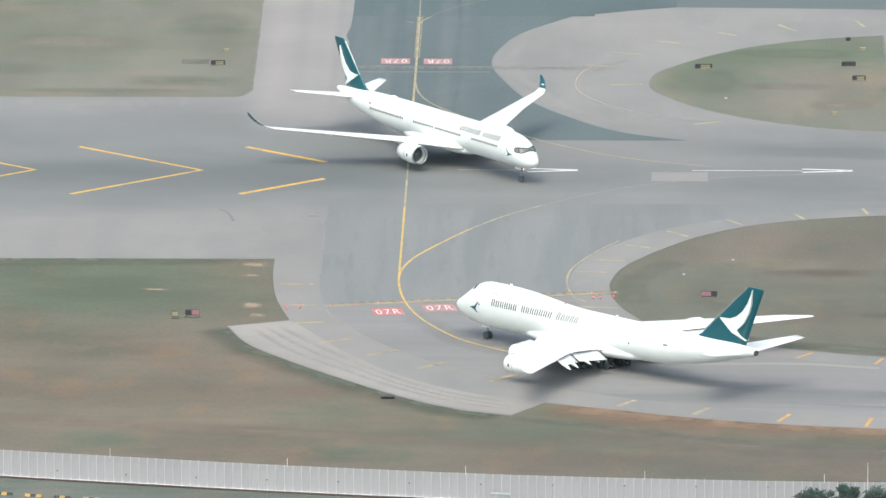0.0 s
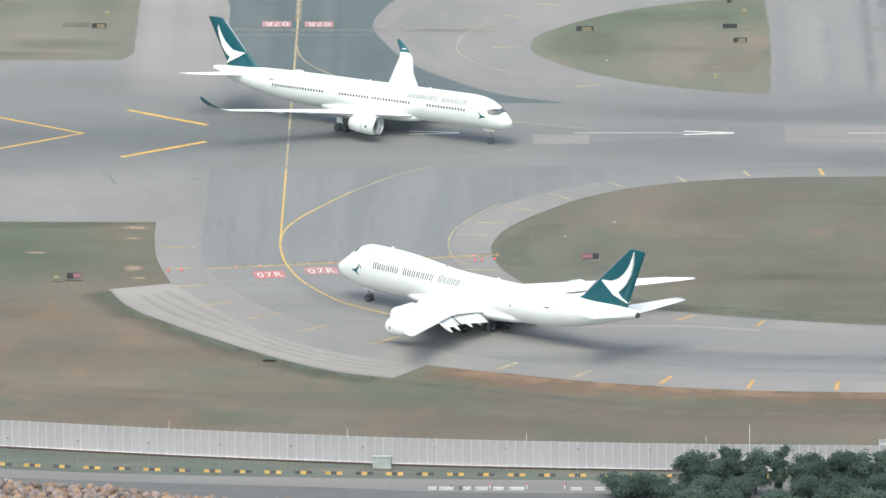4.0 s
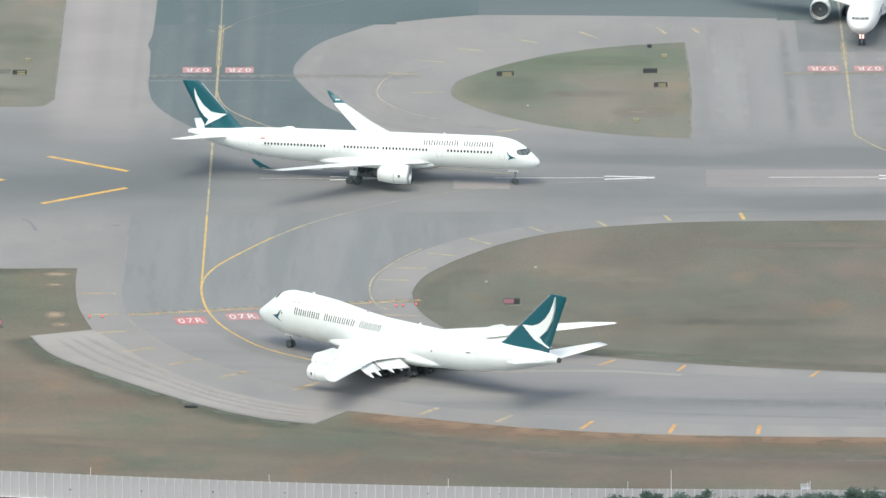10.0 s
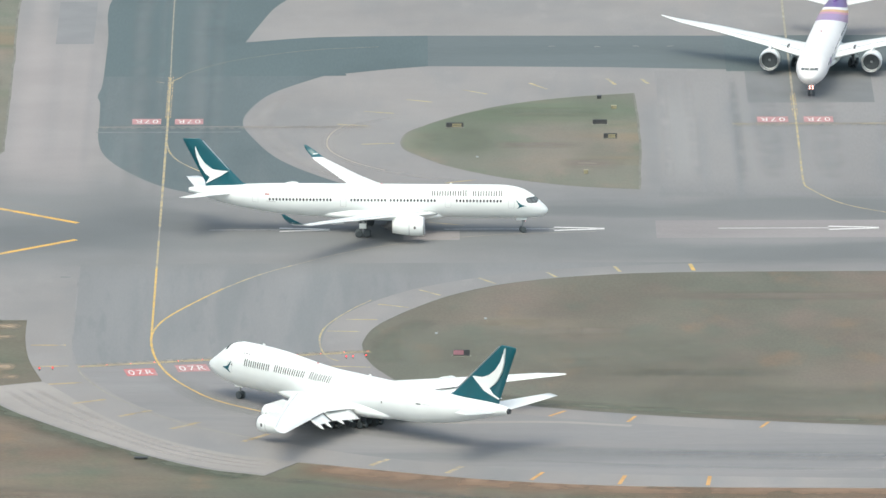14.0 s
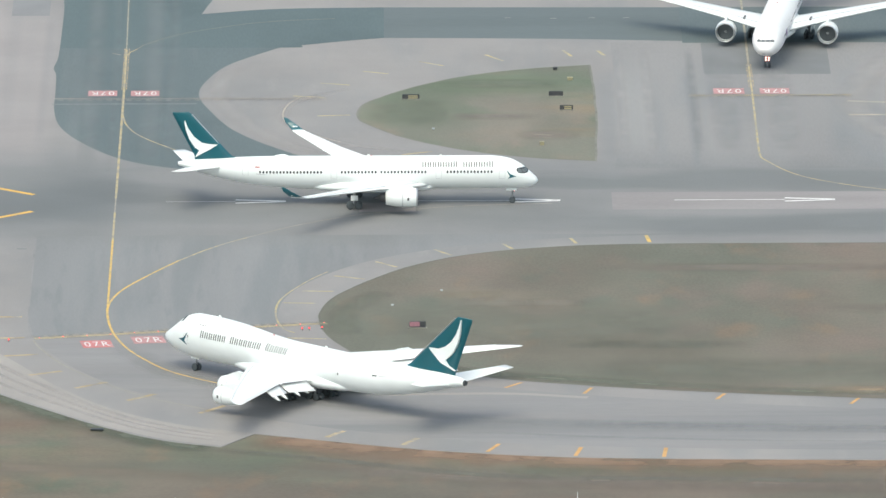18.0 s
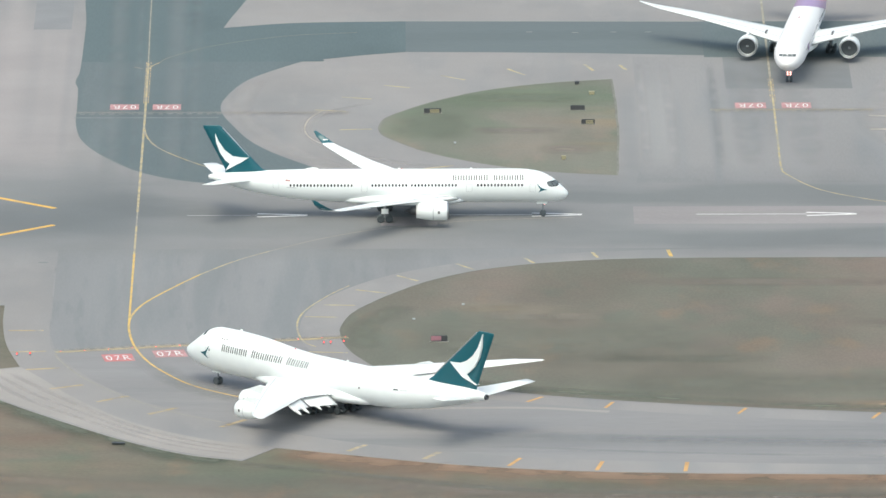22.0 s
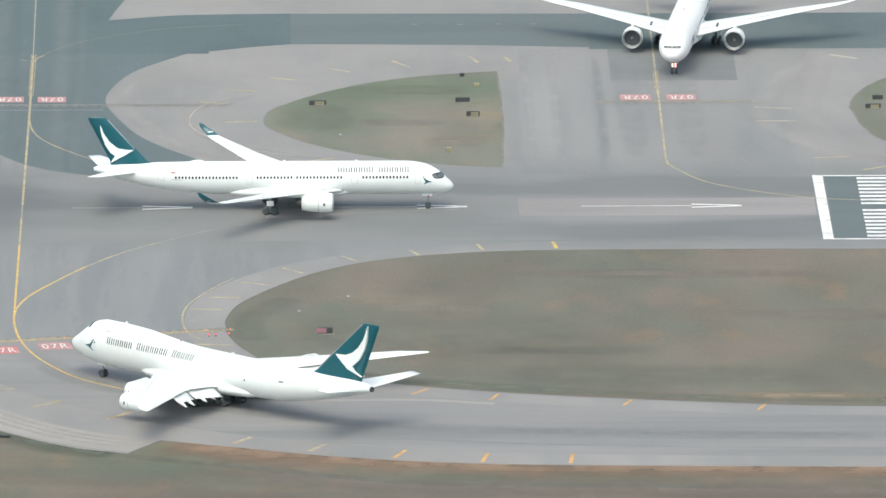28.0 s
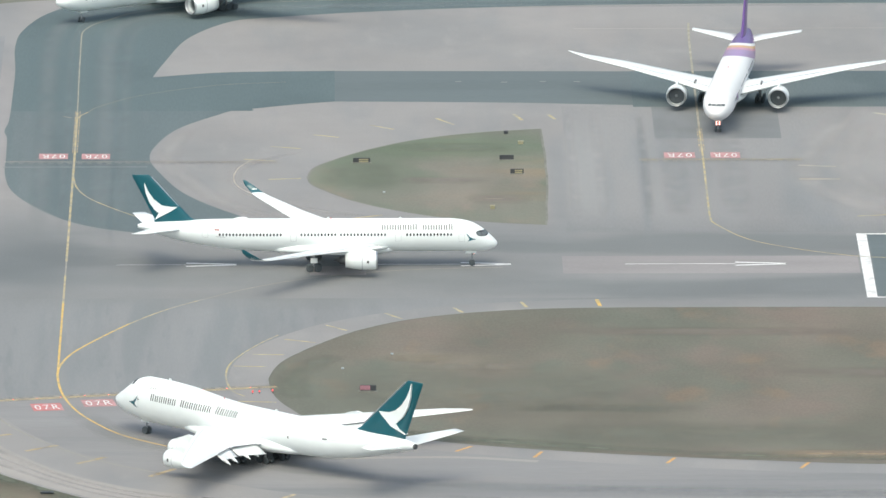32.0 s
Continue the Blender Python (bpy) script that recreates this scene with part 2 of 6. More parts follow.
M_WHITEP = material("white_road_paint", (0.76, 0.75, 0.73), 0.7, vary=0.08, scale=0.3, grain=0.08, spots=[((0.60, 0.59, 0.58), 0.5, 0.5, 0.66, (1, 1, 1))])
M_REDP = material("red_paint", (0.53, 0.17, 0.17), 0.7, vary=0.12, scale=0.5, grain=0.12, spots=[((0.40, 0.24, 0.23), 0.5, 0.48, 0.62, (1, 1, 1))])
M_REDF = material("faded_red_paint", (0.44, 0.235, 0.23), 0.7, vary=0.2, scale=0.5, grain=0.15)
M_SKIN = material("white_aircraft_paint", (0.83, 0.87, 0.86), 0.42, vary=0.02, scale=0.3, spec=0.25)
M_WARM = material("warm_white_aircraft_paint", (0.88, 0.87, 0.865), 0.42, vary=0.02, scale=0.3, spec=0.25)
M_WING = material("grey_white_wing_paint", (0.81, 0.83, 0.82), 0.45, vary=0.03, scale=0.3, spec=0.25)
M_TEAL = material("teal_paint", (0.006, 0.098, 0.128), 0.32, vary=0.05, scale=0.3, coat=0.3)
M_LETTER = material("grey_green_lettering", (0.03, 0.045, 0.05), 0.5, vary=0.05)
M_GLASS = material("dark_cockpit_glass", (0.045, 0.052, 0.058), 0.15, spec=0.3, vary=0.1)
# The sky's grey reflection is put into the base colour of these panes.
M_PANE = material("sky_tinted_pane_glass", (0.15, 0.17, 0.175), 0.12, spec=0.5, vary=0.08)
M_CABIN = material("cabin_window", (0.03, 0.035, 0.045), 0.25, spec=0.3, each=0.4)
M_LINE = material("panel_line", (0.55, 0.57, 0.58), 0.5, vary=0.05)
M_METAL = material("bare_metal", (0.55, 0.56, 0.57), 0.35, 0.9, vary=0.05)
M_DULL = material("dark_metal", (0.10, 0.105, 0.11), 0.5, 0.5, vary=0.1)
M_FAN = material("fan_blades", (0.105, 0.12, 0.13), 0.45, 0.4, vary=0.1)
# Tyres lifted to blue-grey: distant haze is put into their base colour.
M_TYRE = material("tyre_rubber", (0.078, 0.094, 0.102), 0.85, vary=0.1)
M_STRUT = material("grey_gear_paint", (0.27, 0.285, 0.295), 0.5, vary=0.05)
M_PURPLE = material("purple_paint", (0.16, 0.075, 0.28), 0.3, vary=0.04, coat=0.3)
M_MAUVE = material("mauve_paint", (0.42, 0.27, 0.48), 0.3, vary=0.04, coat=0.3)
M_GOLD = material("gold_paint", (0.72, 0.45, 0.22), 0.35, vary=0.05, coat=0.2)
M_PINK = material("pink_paint", (0.62, 0.30, 0.42), 0.35, vary=0.05, coat=0.2)
M_FENCE = material("pale_fence_sheet", (0.415, 0.41, 0.435), 0.6, vary=0.05, scale=0.4, each=0.03)
M_FPOST = material("grey_white_post_paint", (0.64, 0.645, 0.66), 0.6, vary=0.06)
M_POST = material("white_post_paint", (0.78, 0.78, 0.78), 0.5, vary=0.06)
M_DARKRED = material("dark_red_rail", (0.16, 0.08, 0.09), 0.6, vary=0.1)
M_BLACK = material("black_paint", (0.05, 0.055, 0.06), 0.6, vary=0.15)
M_BLOCKY = material("yellow_plastic", (0.52, 0.34, 0.10), 0.6, vary=0.1, each=0.1)
M_ROADG = material("perimeter_road", (0.225, 0.216, 0.212), 0.9, vary=0.08, scale=0.08, stretch=(0.2, 1, 1), grain=0.06)
M_WALL = material("seawall_concrete", (0.140, 0.142, 0.142), 0.9, vary=0.08, scale=0.2, grain=0.08)
M_ROCK = material("boulder_stone", (0.325, 0.222, 0.158), 0.95, vary=0.25, scale=0.5, grain=0.2, each=0.3, bump=0.5, spots=[((0.22, 0.19, 0.19), 0.25, 0.45, 0.55, (1, 1, 1))])
M_BARK = material("bark", (0.10, 0.085, 0.07), 0.9, vary=0.2, scale=2.0)
M_LEAF = material("leaf_green", (0.132, 0.184, 0.158), 0.9, spec=0.05, vary=0.12, scale=0.8, each=0.2)
lt = M_LEAF.node_tree
thin = lt.nodes.new("ShaderNodeBsdfTranslucent")
thin.inputs[0].default_value = (0.17, 0.24, 0.20, 1)
both = lt.nodes.new("ShaderNodeMixShader")
both.inputs[0].default_value = 0.45
lt.links.new(lt.nodes["Principled BSDF"].outputs[0], both.inputs[1])
lt.links.new(thin.outputs[0], both.inputs[2])
lt.links.new(both.outputs[0], lt.nodes["Material Output"].inputs[0])
M_LIGHTGREY = material("grey_box_paint", (0.42, 0.45, 0.45), 0.6, vary=0.1)
M_SIGNY = material("sign_yellow", (0.34, 0.315, 0.20), 0.6, vary=0.1)
M_GAPSHADE = material("shore_bed", (0.14, 0.125, 0.11), 0.95, vary=0.2, scale=0.3, grain=0.2)
M_SIGNR = material("sign_red", (0.36, 0.18, 0.215), 0.6, vary=0.1)
M_RUST = material("weathered_boards", (0.20, 0.20, 0.175), 0.8, vary=0.2, scale=0.8)
M_REDLIGHT = glow("red_lamp_lens", (1.0, 0.10, 0.10), 1.2)
M_WHITELIGHT = glow("taxi_lamp_lens", (1.0, 0.52, 0.45), 2.2)


# ---- mesh helpers ----
def link(name, bm, mat, smooth=False):
    me = bpy.data.meshes.new(name)
    if smooth:
        for f in bm.faces:
            f.smooth = True
    bm.to_mesh(me)
    bm.free()
    me.materials.append(mat)
    return me


def part(name, bm, mat, parent, label="", smooth=False):
    ob = new(name, link(name, bm, mat, smooth))
    ob.parent = parent
    return tagged(ob, label) if label else ob


def share(name, me, parent, m):
    ob = new(name, me)
    ob.parent = parent
    ob.matrix_basis = m
    return ob


def base(name, m=None):
    ob = new(name)
    ob.empty_display_size = 0.5
    if m is not None:
        ob.matrix_basis = m
    return ob


def smooth_line(pts, n=8, closed=False):
    """Catmull-Rom through the points."""
    p = [Vector((*q, 0) if len(q) == 2 else q) for q in pts]
    if len(p) < 3:
        return p
    ext = [p[-1], *p, p[0], p[1]] if closed else [2 * p[0] - p[1], *p, 2 * p[-1] - p[-2]]
    out = []
    for i in range(1, len(ext) - 2):
        a, b, c, d = ext[i - 1:i + 3]
        m0, m1 = (c - a) / 2, (d - b) / 2
        m0 *= min(1, 1.5 * min((b - a).length, (c - b).length) / max(m0.length, 1e-6))
        m1 *= min(1, 1.5 * min((c - b).length, (d - c).length) / max(m1.length, 1e-6))
        for k in range(n):
            t = k / n
            out.append((2 * t ** 3 - 3 * t * t + 1) * b + (t ** 3 - 2 * t * t + t) * m0 + (3 * t * t - 2 * t ** 3) * c + (t ** 3 - t * t) * m1)
    if not closed:
        out.append(p[-1])
    return out


def outline(*runs):
    """A closed outline from runs of points: each run is smoothed, the runs meet at corners."""
    out = []
    for r in runs:
        line = smooth_line(r)
        if out and (out[-1] - line[0]).length < 0.01:
            line = line[1:]
        out += line
    if (out[-1] - out[0]).length < 0.01:
        out.pop()
    return out


def slab(pts, z, thick=0.0):
    """A flat sheet of that outline with its top at z."""
    bm = bmesh.new()
    flat, _, tri, origin, _, _ = geometry.delaunay_2d_cdt([Vector((p[0], p[1])) for p in pts], [], [list(range(len(pts)))], 1, 1e-4)
    top = [bm.verts.new((p.x, p.y, z)) for p in flat]
    for t in tri:
        f = bm.faces.new([top[i] for i in t])
        f.normal_update()
        if f.normal.z < 0:
            f.normal_flip()
    if thick:
        vs = [bm.verts.new((p[0], p[1], z)) for p in pts]
        low = [bm.verts.new((p[0], p[1], z - thick)) for p in pts]
        k = len(pts)
        for i in range(k):
            j = (i + 1) % k
            bm.faces.new((vs[i], vs[j], low[j], low[i]))
    return bm


def ribbon(bm, pts, width, z, closed=False):
    """A painted stripe along the points."""
    p = [Vector((q[0], q[1])) for q in pts]
    left, right = [], []
    for i, q in enumerate(p):
        a = p[i - 1] if i or closed else q
        c = p[(i + 1) % len(p)] if i + 1 < len(p) or closed else q
        d = (c - a).normalized()
        nrm = Vector((-d.y, d.x)) * width / 2
        left.append(bm.verts.new((*(q + nrm), z)))
        right.append(bm.verts.new((*(q - nrm), z)))
    for i in range(len(p) - 1):
        bm.faces.new((right[i], right[i + 1], left[i + 1], left[i]))
    return bm


def stripe(pts, width, z):
    return ribbon(bmesh.new(), pts, width, z)


def box(sx, sy, sz, at=(0, 0, 0), bevel=0.0, m=None):
    bm = bmesh.new()
    bmesh.ops.create_cube(bm, size=1.0, matrix=Matrix.Translation(at) @ Matrix.Diagonal((sx, sy, sz, 1)))
    if bevel:
        bmesh.ops.bevel(bm, geom=bm.edges[:], offset=bevel, segments=2, affect="EDGES")
    if m is not None:
        bm.transform(m)
    return bm


def rod(a, b, r0, r1=None, n=8):
    a, b = Vector(a), Vector(b)
    bm = bmesh.new()
    d = b - a
    m = Matrix.Translation((a + b) / 2) @ d.to_track_quat("Z", "Y").to_matrix().to_4x4()
    bmesh.ops.create_cone(bm, cap_ends=True, segments=n, radius1=r0, radius2=r0 if r1 is None else r1, depth=d.length, matrix=m)
    return bm


def merge(*bms):
    out = bms[0]
    for b in bms[1:]:
        me = bpy.data.meshes.new("tmp")
        b.to_mesh(me)
        b.free()
        out.from_mesh(me)
        bpy.data.meshes.remove(me)
    return out


def loft(rings, caps=True):
    bm = bmesh.new()
    vs = [[bm.verts.new(p) for p in r] for r in rings]
    k = len(rings[0])
    for a, b in zip(vs, vs[1:]):
        for i in range(k):
            j = (i + 1) % k
            bm.faces.new((a[i], a[j], b[j], b[i]))
    if caps:
        bm.faces.new(vs[0][::-1])
        bm.faces.new(vs[-1])
    bmesh.ops.recalc_face_normals(bm, faces=bm.faces)
    return bm


def lathe(profile, n=32, caps=False):
    """Turned about the x axis: profile rows of (x, radius)."""
    return loft([[(x, r * math.cos(2 * math.pi * i / n), r * math.sin(2 * math.pi * i / n)) for i in range(n)] for x, r in profile], caps)


def structure(name, bm, mat, label, category):
    return tagged(new(name, link(name, bm, mat)), label, category, kind="structure")


# ---- ground and paving ----
FAR = 4500
bm = bmesh.new()
bmesh.ops.create_grid(bm, x_segments=30, y_segments=30, size=FAR, matrix=Matrix.Translation((0, 0, -0.10)))
structure("ground", bm, M_GRASS, "dry brown airfield grass reaching the horizon", "ground")

structure("pavement", slab(outline(
    [(-700, -78.5), (-22.4, -78.6)],
    [(-22.4, -78.6), (-22.3, -95), (-21.2, -113), (-18.5, -131)],
    [(-18.5, -131), (-29.3, -136)],
    [(-29.3, -136), (-25.7, -149.5), (-19.5, -161.5), (-8.4, -178.6), (1.1, -191.8), (10.9, -202.2), (21.1, -207.8)],
    [(21.1, -207.8), (26.7, -197.4)],
    [(26.7, -197.4), (38, -202.6), (56, -210.6), (76, -216), (96, -218.2), (124, -219.4), (150, -220.5), (700, -238)],
    [(700, -238), (700, 700)], [(700, 700), (-700, 700)]), 0.0, 0.1), M_CONC, "weathered pale grey airfield paving of runway and taxiway shoulders", "paving")


def ragged(pts):
    """An uneven edge: points every metre and a half where the outline lies near, moved a little in and out."""
    out = []
    for a, b in zip(pts, [*pts[1:], pts[0]]):
        a, b = Vector((a[0], a[1], 0)), Vector((b[0], b[1], 0))
        d = b - a
        near = max(abs(a.x), abs(b.x)) < 260 and max(a.y, b.y) < 300
        n = max(1, int(d.length / 1.5)) if near else 1
        side = Vector((-d.y, d.x, 0)).normalized()
        for k in range(n):
            p = a + d * (k / n)
            w = 0.18 * noise.noise(p * 0.08) + 0.08 * noise.noise(Vector((p.x * 0.8, p.y * 0.16, 0))) if near else 0.0
            out.append(p + side * w)
    return out


def grass_patch(name, pts, mat, label, z=0.03, verge=M_VERGE_PALE):
    pts = ragged(pts)
    ob = structure(name, slab(pts, z, 0.13), mat, label, "grass")
    bm = stripe([*pts, pts[0]], 0.4, z + 0.006)
    part("grass_edge", bm, verge, ob, "thin worn edge of the grass")
    return ob


grass_patch("grass_southeast", outline(
    [(37.5, -101), (38.6, -91.5), (41.2, -82), (47, -69.3), (54.1, -58.0), (64.4, -48.0), (79.7, -41.4), (95.1, -39.2), (128, -38.7), (160, -39), (700, -39)],
    [(700, -39), (700, -188)],
    [(700, -188), (152, -172.5), (125, -169.2), (95, -162.7), (71, -154.6), (58, -146.6), (46, -135.6), (41, -124), (38.1, -111), (37.5, -101)]), M_ISLE, "large brown grass island between runway and taxiway", verge=M_VERGE)
grass_patch("grass_northwest", outline(
    [(-700, 68.8), (-36, 68.8)], [(-36, 68.8), (-32.4, 69.8), (-30.6, 75.5)],
    [(-30.6, 75.5), (-30.6, 108), (-30.7, 165), (-31.1, 200), (-30.5, 231), (-25.5, 252), (-17.6, 262), (-4, 267.5), (8, 271.5), (40, 278), (110, 283), (700, 292)],
    [(700, 292), (700, 700)], [(700, 700), (-700, 700)]), M_GREEN, "olive green grass beside the crossing taxiway")
grass_patch("grass_north_island", outline(
    [(44.2, 82.5), (45.3, 91), (48.6, 98.6), (56.9, 111.3), (66.7, 120.8), (77.5, 126.8), (88.9, 130.3)],
    [(88.9, 130.3), (89.4, 84), (88.6, 37.1)],
    [(88.6, 37.1), (75.5, 40.9), (61.9, 49.9), (52.5, 60.8), (47.2, 70.7), (44.9, 76.5), (44.2, 82.5)]), M_GREEN, "wedge-shaped green and brown grass island")
grass_patch("grass_northeast_island", outline(
    [(155.2, 93), (156.6, 104), (160, 115.7), (166, 126), (180, 136), (215, 146), (700, 160)], [(700, 160), (700, 40)],
    [(700, 40), (190, 41), (174, 47), (161, 60.5), (157.2, 74), (155.2, 93)]), M_GREEN, "green grass island beyond the second taxiway")


def paving(name, pts, z, mat, label):
    return structure(name, slab(pts, z), mat, label, "paving")


def rect(x0, y0, x1, y1):
    return [(x0, y0), (x1, y0), (x1, y1), (x0, y1)]


# mid-grey asphalt of the runway and of the crossing taxiway
paving("runway", rect(-14.6, -29.6, 700, 29.6), 0.010, M_CONC, "grey asphalt runway with dark tyre streaks")
paving("runway_stopway", rect(-700, -37, -14.7, 37), 0.010, M_CONC, "grey paved stopway before the runway with yellow chevrons")
paving("crossing_taxiway", outline(
    [(-14.2, -29.8), (-14.0, -104)], [(-14.0, -104), (-12.4, -120), (-4, -146), (8, -166), (26.5, -184), (45, -196), (70, -205.5), (100, -210), (150, -212.5), (700, -229)],
    [(700, -229), (700, -196)], [(700, -196), (150, -180), (100, -172), (64, -159), (45, -143.5), (33, -120), (30, -101), (31.5, -84), (37, -68), (46, -53.5), (58, -43), (72, -36), (90, -32), (108, -29.8)]), 0.010, M_SOUTH, "grey asphalt taxiway curving up to the runway")
paving("entry_taxiway", outline([(-13.8, -29.9), (-13.8, -104)], [(-13.8, -104), (-12.4, -119.8)], [(-12.4, -119.8), (10, -114.6), (31.2, -109.6)],
                                [(31.2, -109.6), (30.2, -101), (31.7, -84), (37.2, -68), (46.2, -53.5), (58.2, -43), (72.2, -36), (90, -32), (104, -30)]), 0.018, M_TAXI, "grey asphalt taxiway throat streaked by traffic")
paving("second_taxiway", outline([(92, 30), (93.5, 60), (93.2, 153)], [(93.2, 153), (150, 152)], [(150, 152), (143, 118), (136, 92), (139, 70), (150, 48), (168, 33), (180, 30)]), 0.010, M_TAXI2, "grey asphalt taxiway joining the runway threshold")
# newer dark asphalt: crossing taxiway north of the runway, and the parallel taxiways
paving("north_taxiway", outline(
    [(-13.0, 149), (-12.9, 170), (-12.9, 191), (-13.4, 215), (-12.2, 233), (-7.3, 252), (1.5, 264.5), (14, 270), (60, 275.5), (150, 277), (700, 284)],
    [(700, 284), (700, 264)],
    [(700, 264), (160, 261.5), (100, 259.5), (62, 254), (36, 246.5), (28, 241), (20.5, 224), (16.3, 200), (14.0, 183.6)],
    [(14.0, 183.6), (28.3, 188.6), (49.5, 190)], [(49.5, 190), (49.5, 158.4)],
    [(49.5, 158.4), (42, 155.5), (33.6, 151.2)], [(33.6, 151.2), (33.2, 149), (-13.0, 149)]), 0.014, M_DARKER, "newest dark grey asphalt where the far taxiways meet")
paving("north_taxiway_throat", outline([(-13.0, 104), (-13.2, 122), (-13.8, 129), (-13.2, 138), (-13.0, 149)], [(-13.0, 149), (29.5, 149)],
    [(29.5, 149), (28, 146.7), (19.6, 131.5), (15.4, 114.8), (14.3, 101), (16.6, 86.2), (21, 68), (28.5, 51.6), (38.6, 36.6), (51.5, 28.2)],
    [(51.5, 28.2), (24.5, 28.6), (11.4, 31.2), (0.8, 40), (-6.9, 55.6), (-11.4, 71), (-12.9, 87), (-13.0, 104)]), 0.014, M_DARK, "newer dark grey asphalt taxiway curving north of the runway")
paving("parallel_taxiway", [(49.5, 158.4), (63, 158.0), (85, 156.8), (107.2, 154.2), (107.2, 188.9), (49.5, 189.9)], 0.012, M_BAND, "dark grey parallel taxiway")
paving("holding_pad", rect(107.1, 152.2, 700, 189), 0.014, M_DARK, "dark asphalt holding pad below the waiting airliner")
paving("holding_pad_apron", rect(110.6, 120.6, 134.8, 152.0), 0.014, M_PADD, "square of darker asphalt before the holding position")
paving("taxiway_repair", rect(-23.0, 182.5, -15.6, 227), 0.014, material("repair_asphalt", (0.235, 0.238, 0.242), 0.85, vary=0.06, scale=0.08, grain=0.04, spec=0.3), "slightly darker repair in the pale shoulder")
# patches and worn bands on the runway
paving("runway_repair", rect(44.7, -9.2, 55.0, -0.9), 0.022, M_PATCH, "pale pinkish repair patch on the runway")
paving("runway_overlay", rect(91, -8.0, 145.4, 8.0), 0.022, M_PATCH, "pale pinkish asphalt overlay along the runway")
paving("runway_touchdown", rect(147.9, -29.0, 700, 27.8), 0.022, M_BAND, "dark asphalt of the runway threshold")
paving("pale_sweep", outline(
    [(-18.2, -131.6), (-29.0, -136.2)], [(-29.0, -136.2), (-25.4, -149), (-19.3, -160.8), (-8.3, -177.6), (1.1, -190.8), (10.9, -201), (21.0, -206.8)],
    [(21.0, -206.8), (26.4, -197.2)], [(26.4, -197.2), (14, -190), (2, -177), (-8, -158), (-14, -142), (-18.2, -131.6)]), 0.016, M_PALE, "bleached pale paving sweeping round the bend")


# ---- stains and wear with soft edges ----
FADING = {}
SOIL, SHOULDER, BLACKTOP, BLEACHED = (0.165, 0.153, 0.131), (0.240, 0.240, 0.240), (0.132, 0.152, 0.157), (0.33, 0.308, 0.29)


def fading(color, power, ends):
    """A stain that thins out towards its sides and ends."""
    key = (color, power, ends)
    if key not in FADING:
        m = material("soft_stain", color, 0.9, vary=0.06, scale=0.08, grain=0.05, spec=0.15)
        n, l = m.node_tree.nodes, m.node_tree.links
        sep = n.new("ShaderNodeSeparateXYZ")
        l.new(n.new("ShaderNodeUVMap").outputs[0], sep.inputs[0])
        mottle = n.new("ShaderNodeTexNoise")
        mottle.inputs["Scale"].default_value, mottle.inputs["Detail"].default_value = 0.12, 4.0
        l.new(n.new("ShaderNodeTexCoord").outputs["Object"], mottle.inputs["Vector"])
        out = None
        for src, lo, hi, a, z in ((sep.outputs[1], 0.0, 0.5, 0.0, power), (sep.outputs[1], 0.5, 1.0, 1.0, 0.0), (sep.outputs[0], 0.0, ends, 0.0, 1.0), (sep.outputs[0], 1 - ends, 1.0, 1.0, 0.0), (mottle.outputs["Fac"], 0.3, 0.6, 0.45, 1.0)):
            r = n.new("ShaderNodeMapRange")
            r.interpolation_type = "SMOOTHSTEP"
            for i, v in enumerate((lo, hi, a, z)):
                r.inputs[i + 1].default_value = v
            l.new(src, r.inputs[0])
            if out is None:
                out = r.outputs[0]
            else:
                q = n.new("ShaderNodeMath")
                q.operation = "MULTIPLY"
                l.new(out, q.inputs[0])
                l.new(r.outputs[0], q.inputs[1])
                out = q.outputs[0]
        l.new(out, n["Principled BSDF"].inputs["Alpha"])
        FADING[key] = m
    return FADING[key]


def stain(name, pts, width, z, color, power, label, category, ends=0.12, under=SOIL):
    """A soft band of that width along a smooth line: a thin film, through which the surface under it shows."""
    color = tuple(c + (1 - power) * u for c, u in zip(color, under))
    line = smooth_line(pts)
    far = [0.0]
    for a, b in zip(line, line[1:]):
        far.append(far[-1] + (b - a).length)
    vs, fs = [], []
    for i, q in enumerate(line):
        d = (line[min(i + 1, len(line) - 1)] - line[max(i - 1, 0)]).normalized() * width / 2
        vs += [(q.x - d.y, q.y + d.x, z), (q.x + d.y, q.y - d.x, z)]
        if i:
            fs.append((2 * i - 2, 2 * i - 1, 2 * i + 1, 2 * i))
    me = bpy.data.meshes.new(name)
    me.from_pydata(vs, [], fs)
    uv = me.uv_layers.new()
    for k in me.loops:
        uv.data[k.index].uv = (far[k.vertex_index // 2] / far[-1], k.vertex_index % 2)
    me.materials.append(fading(color, power, ends))
    return tagged(new(name, me), label, category, kind="structure")


def beside(pts, off):
    """The same line, moved to its right."""
    line = smooth_line(pts)
    out = []
    for i, q in enumerate(line):
        d = (line[min(i + 1, len(line) - 1)] - line[max(i - 1, 0)]).normalized()
        out.append((q.x + d.y * off, q.y - d.x * off))
    return out[::4] + [out[-1]]


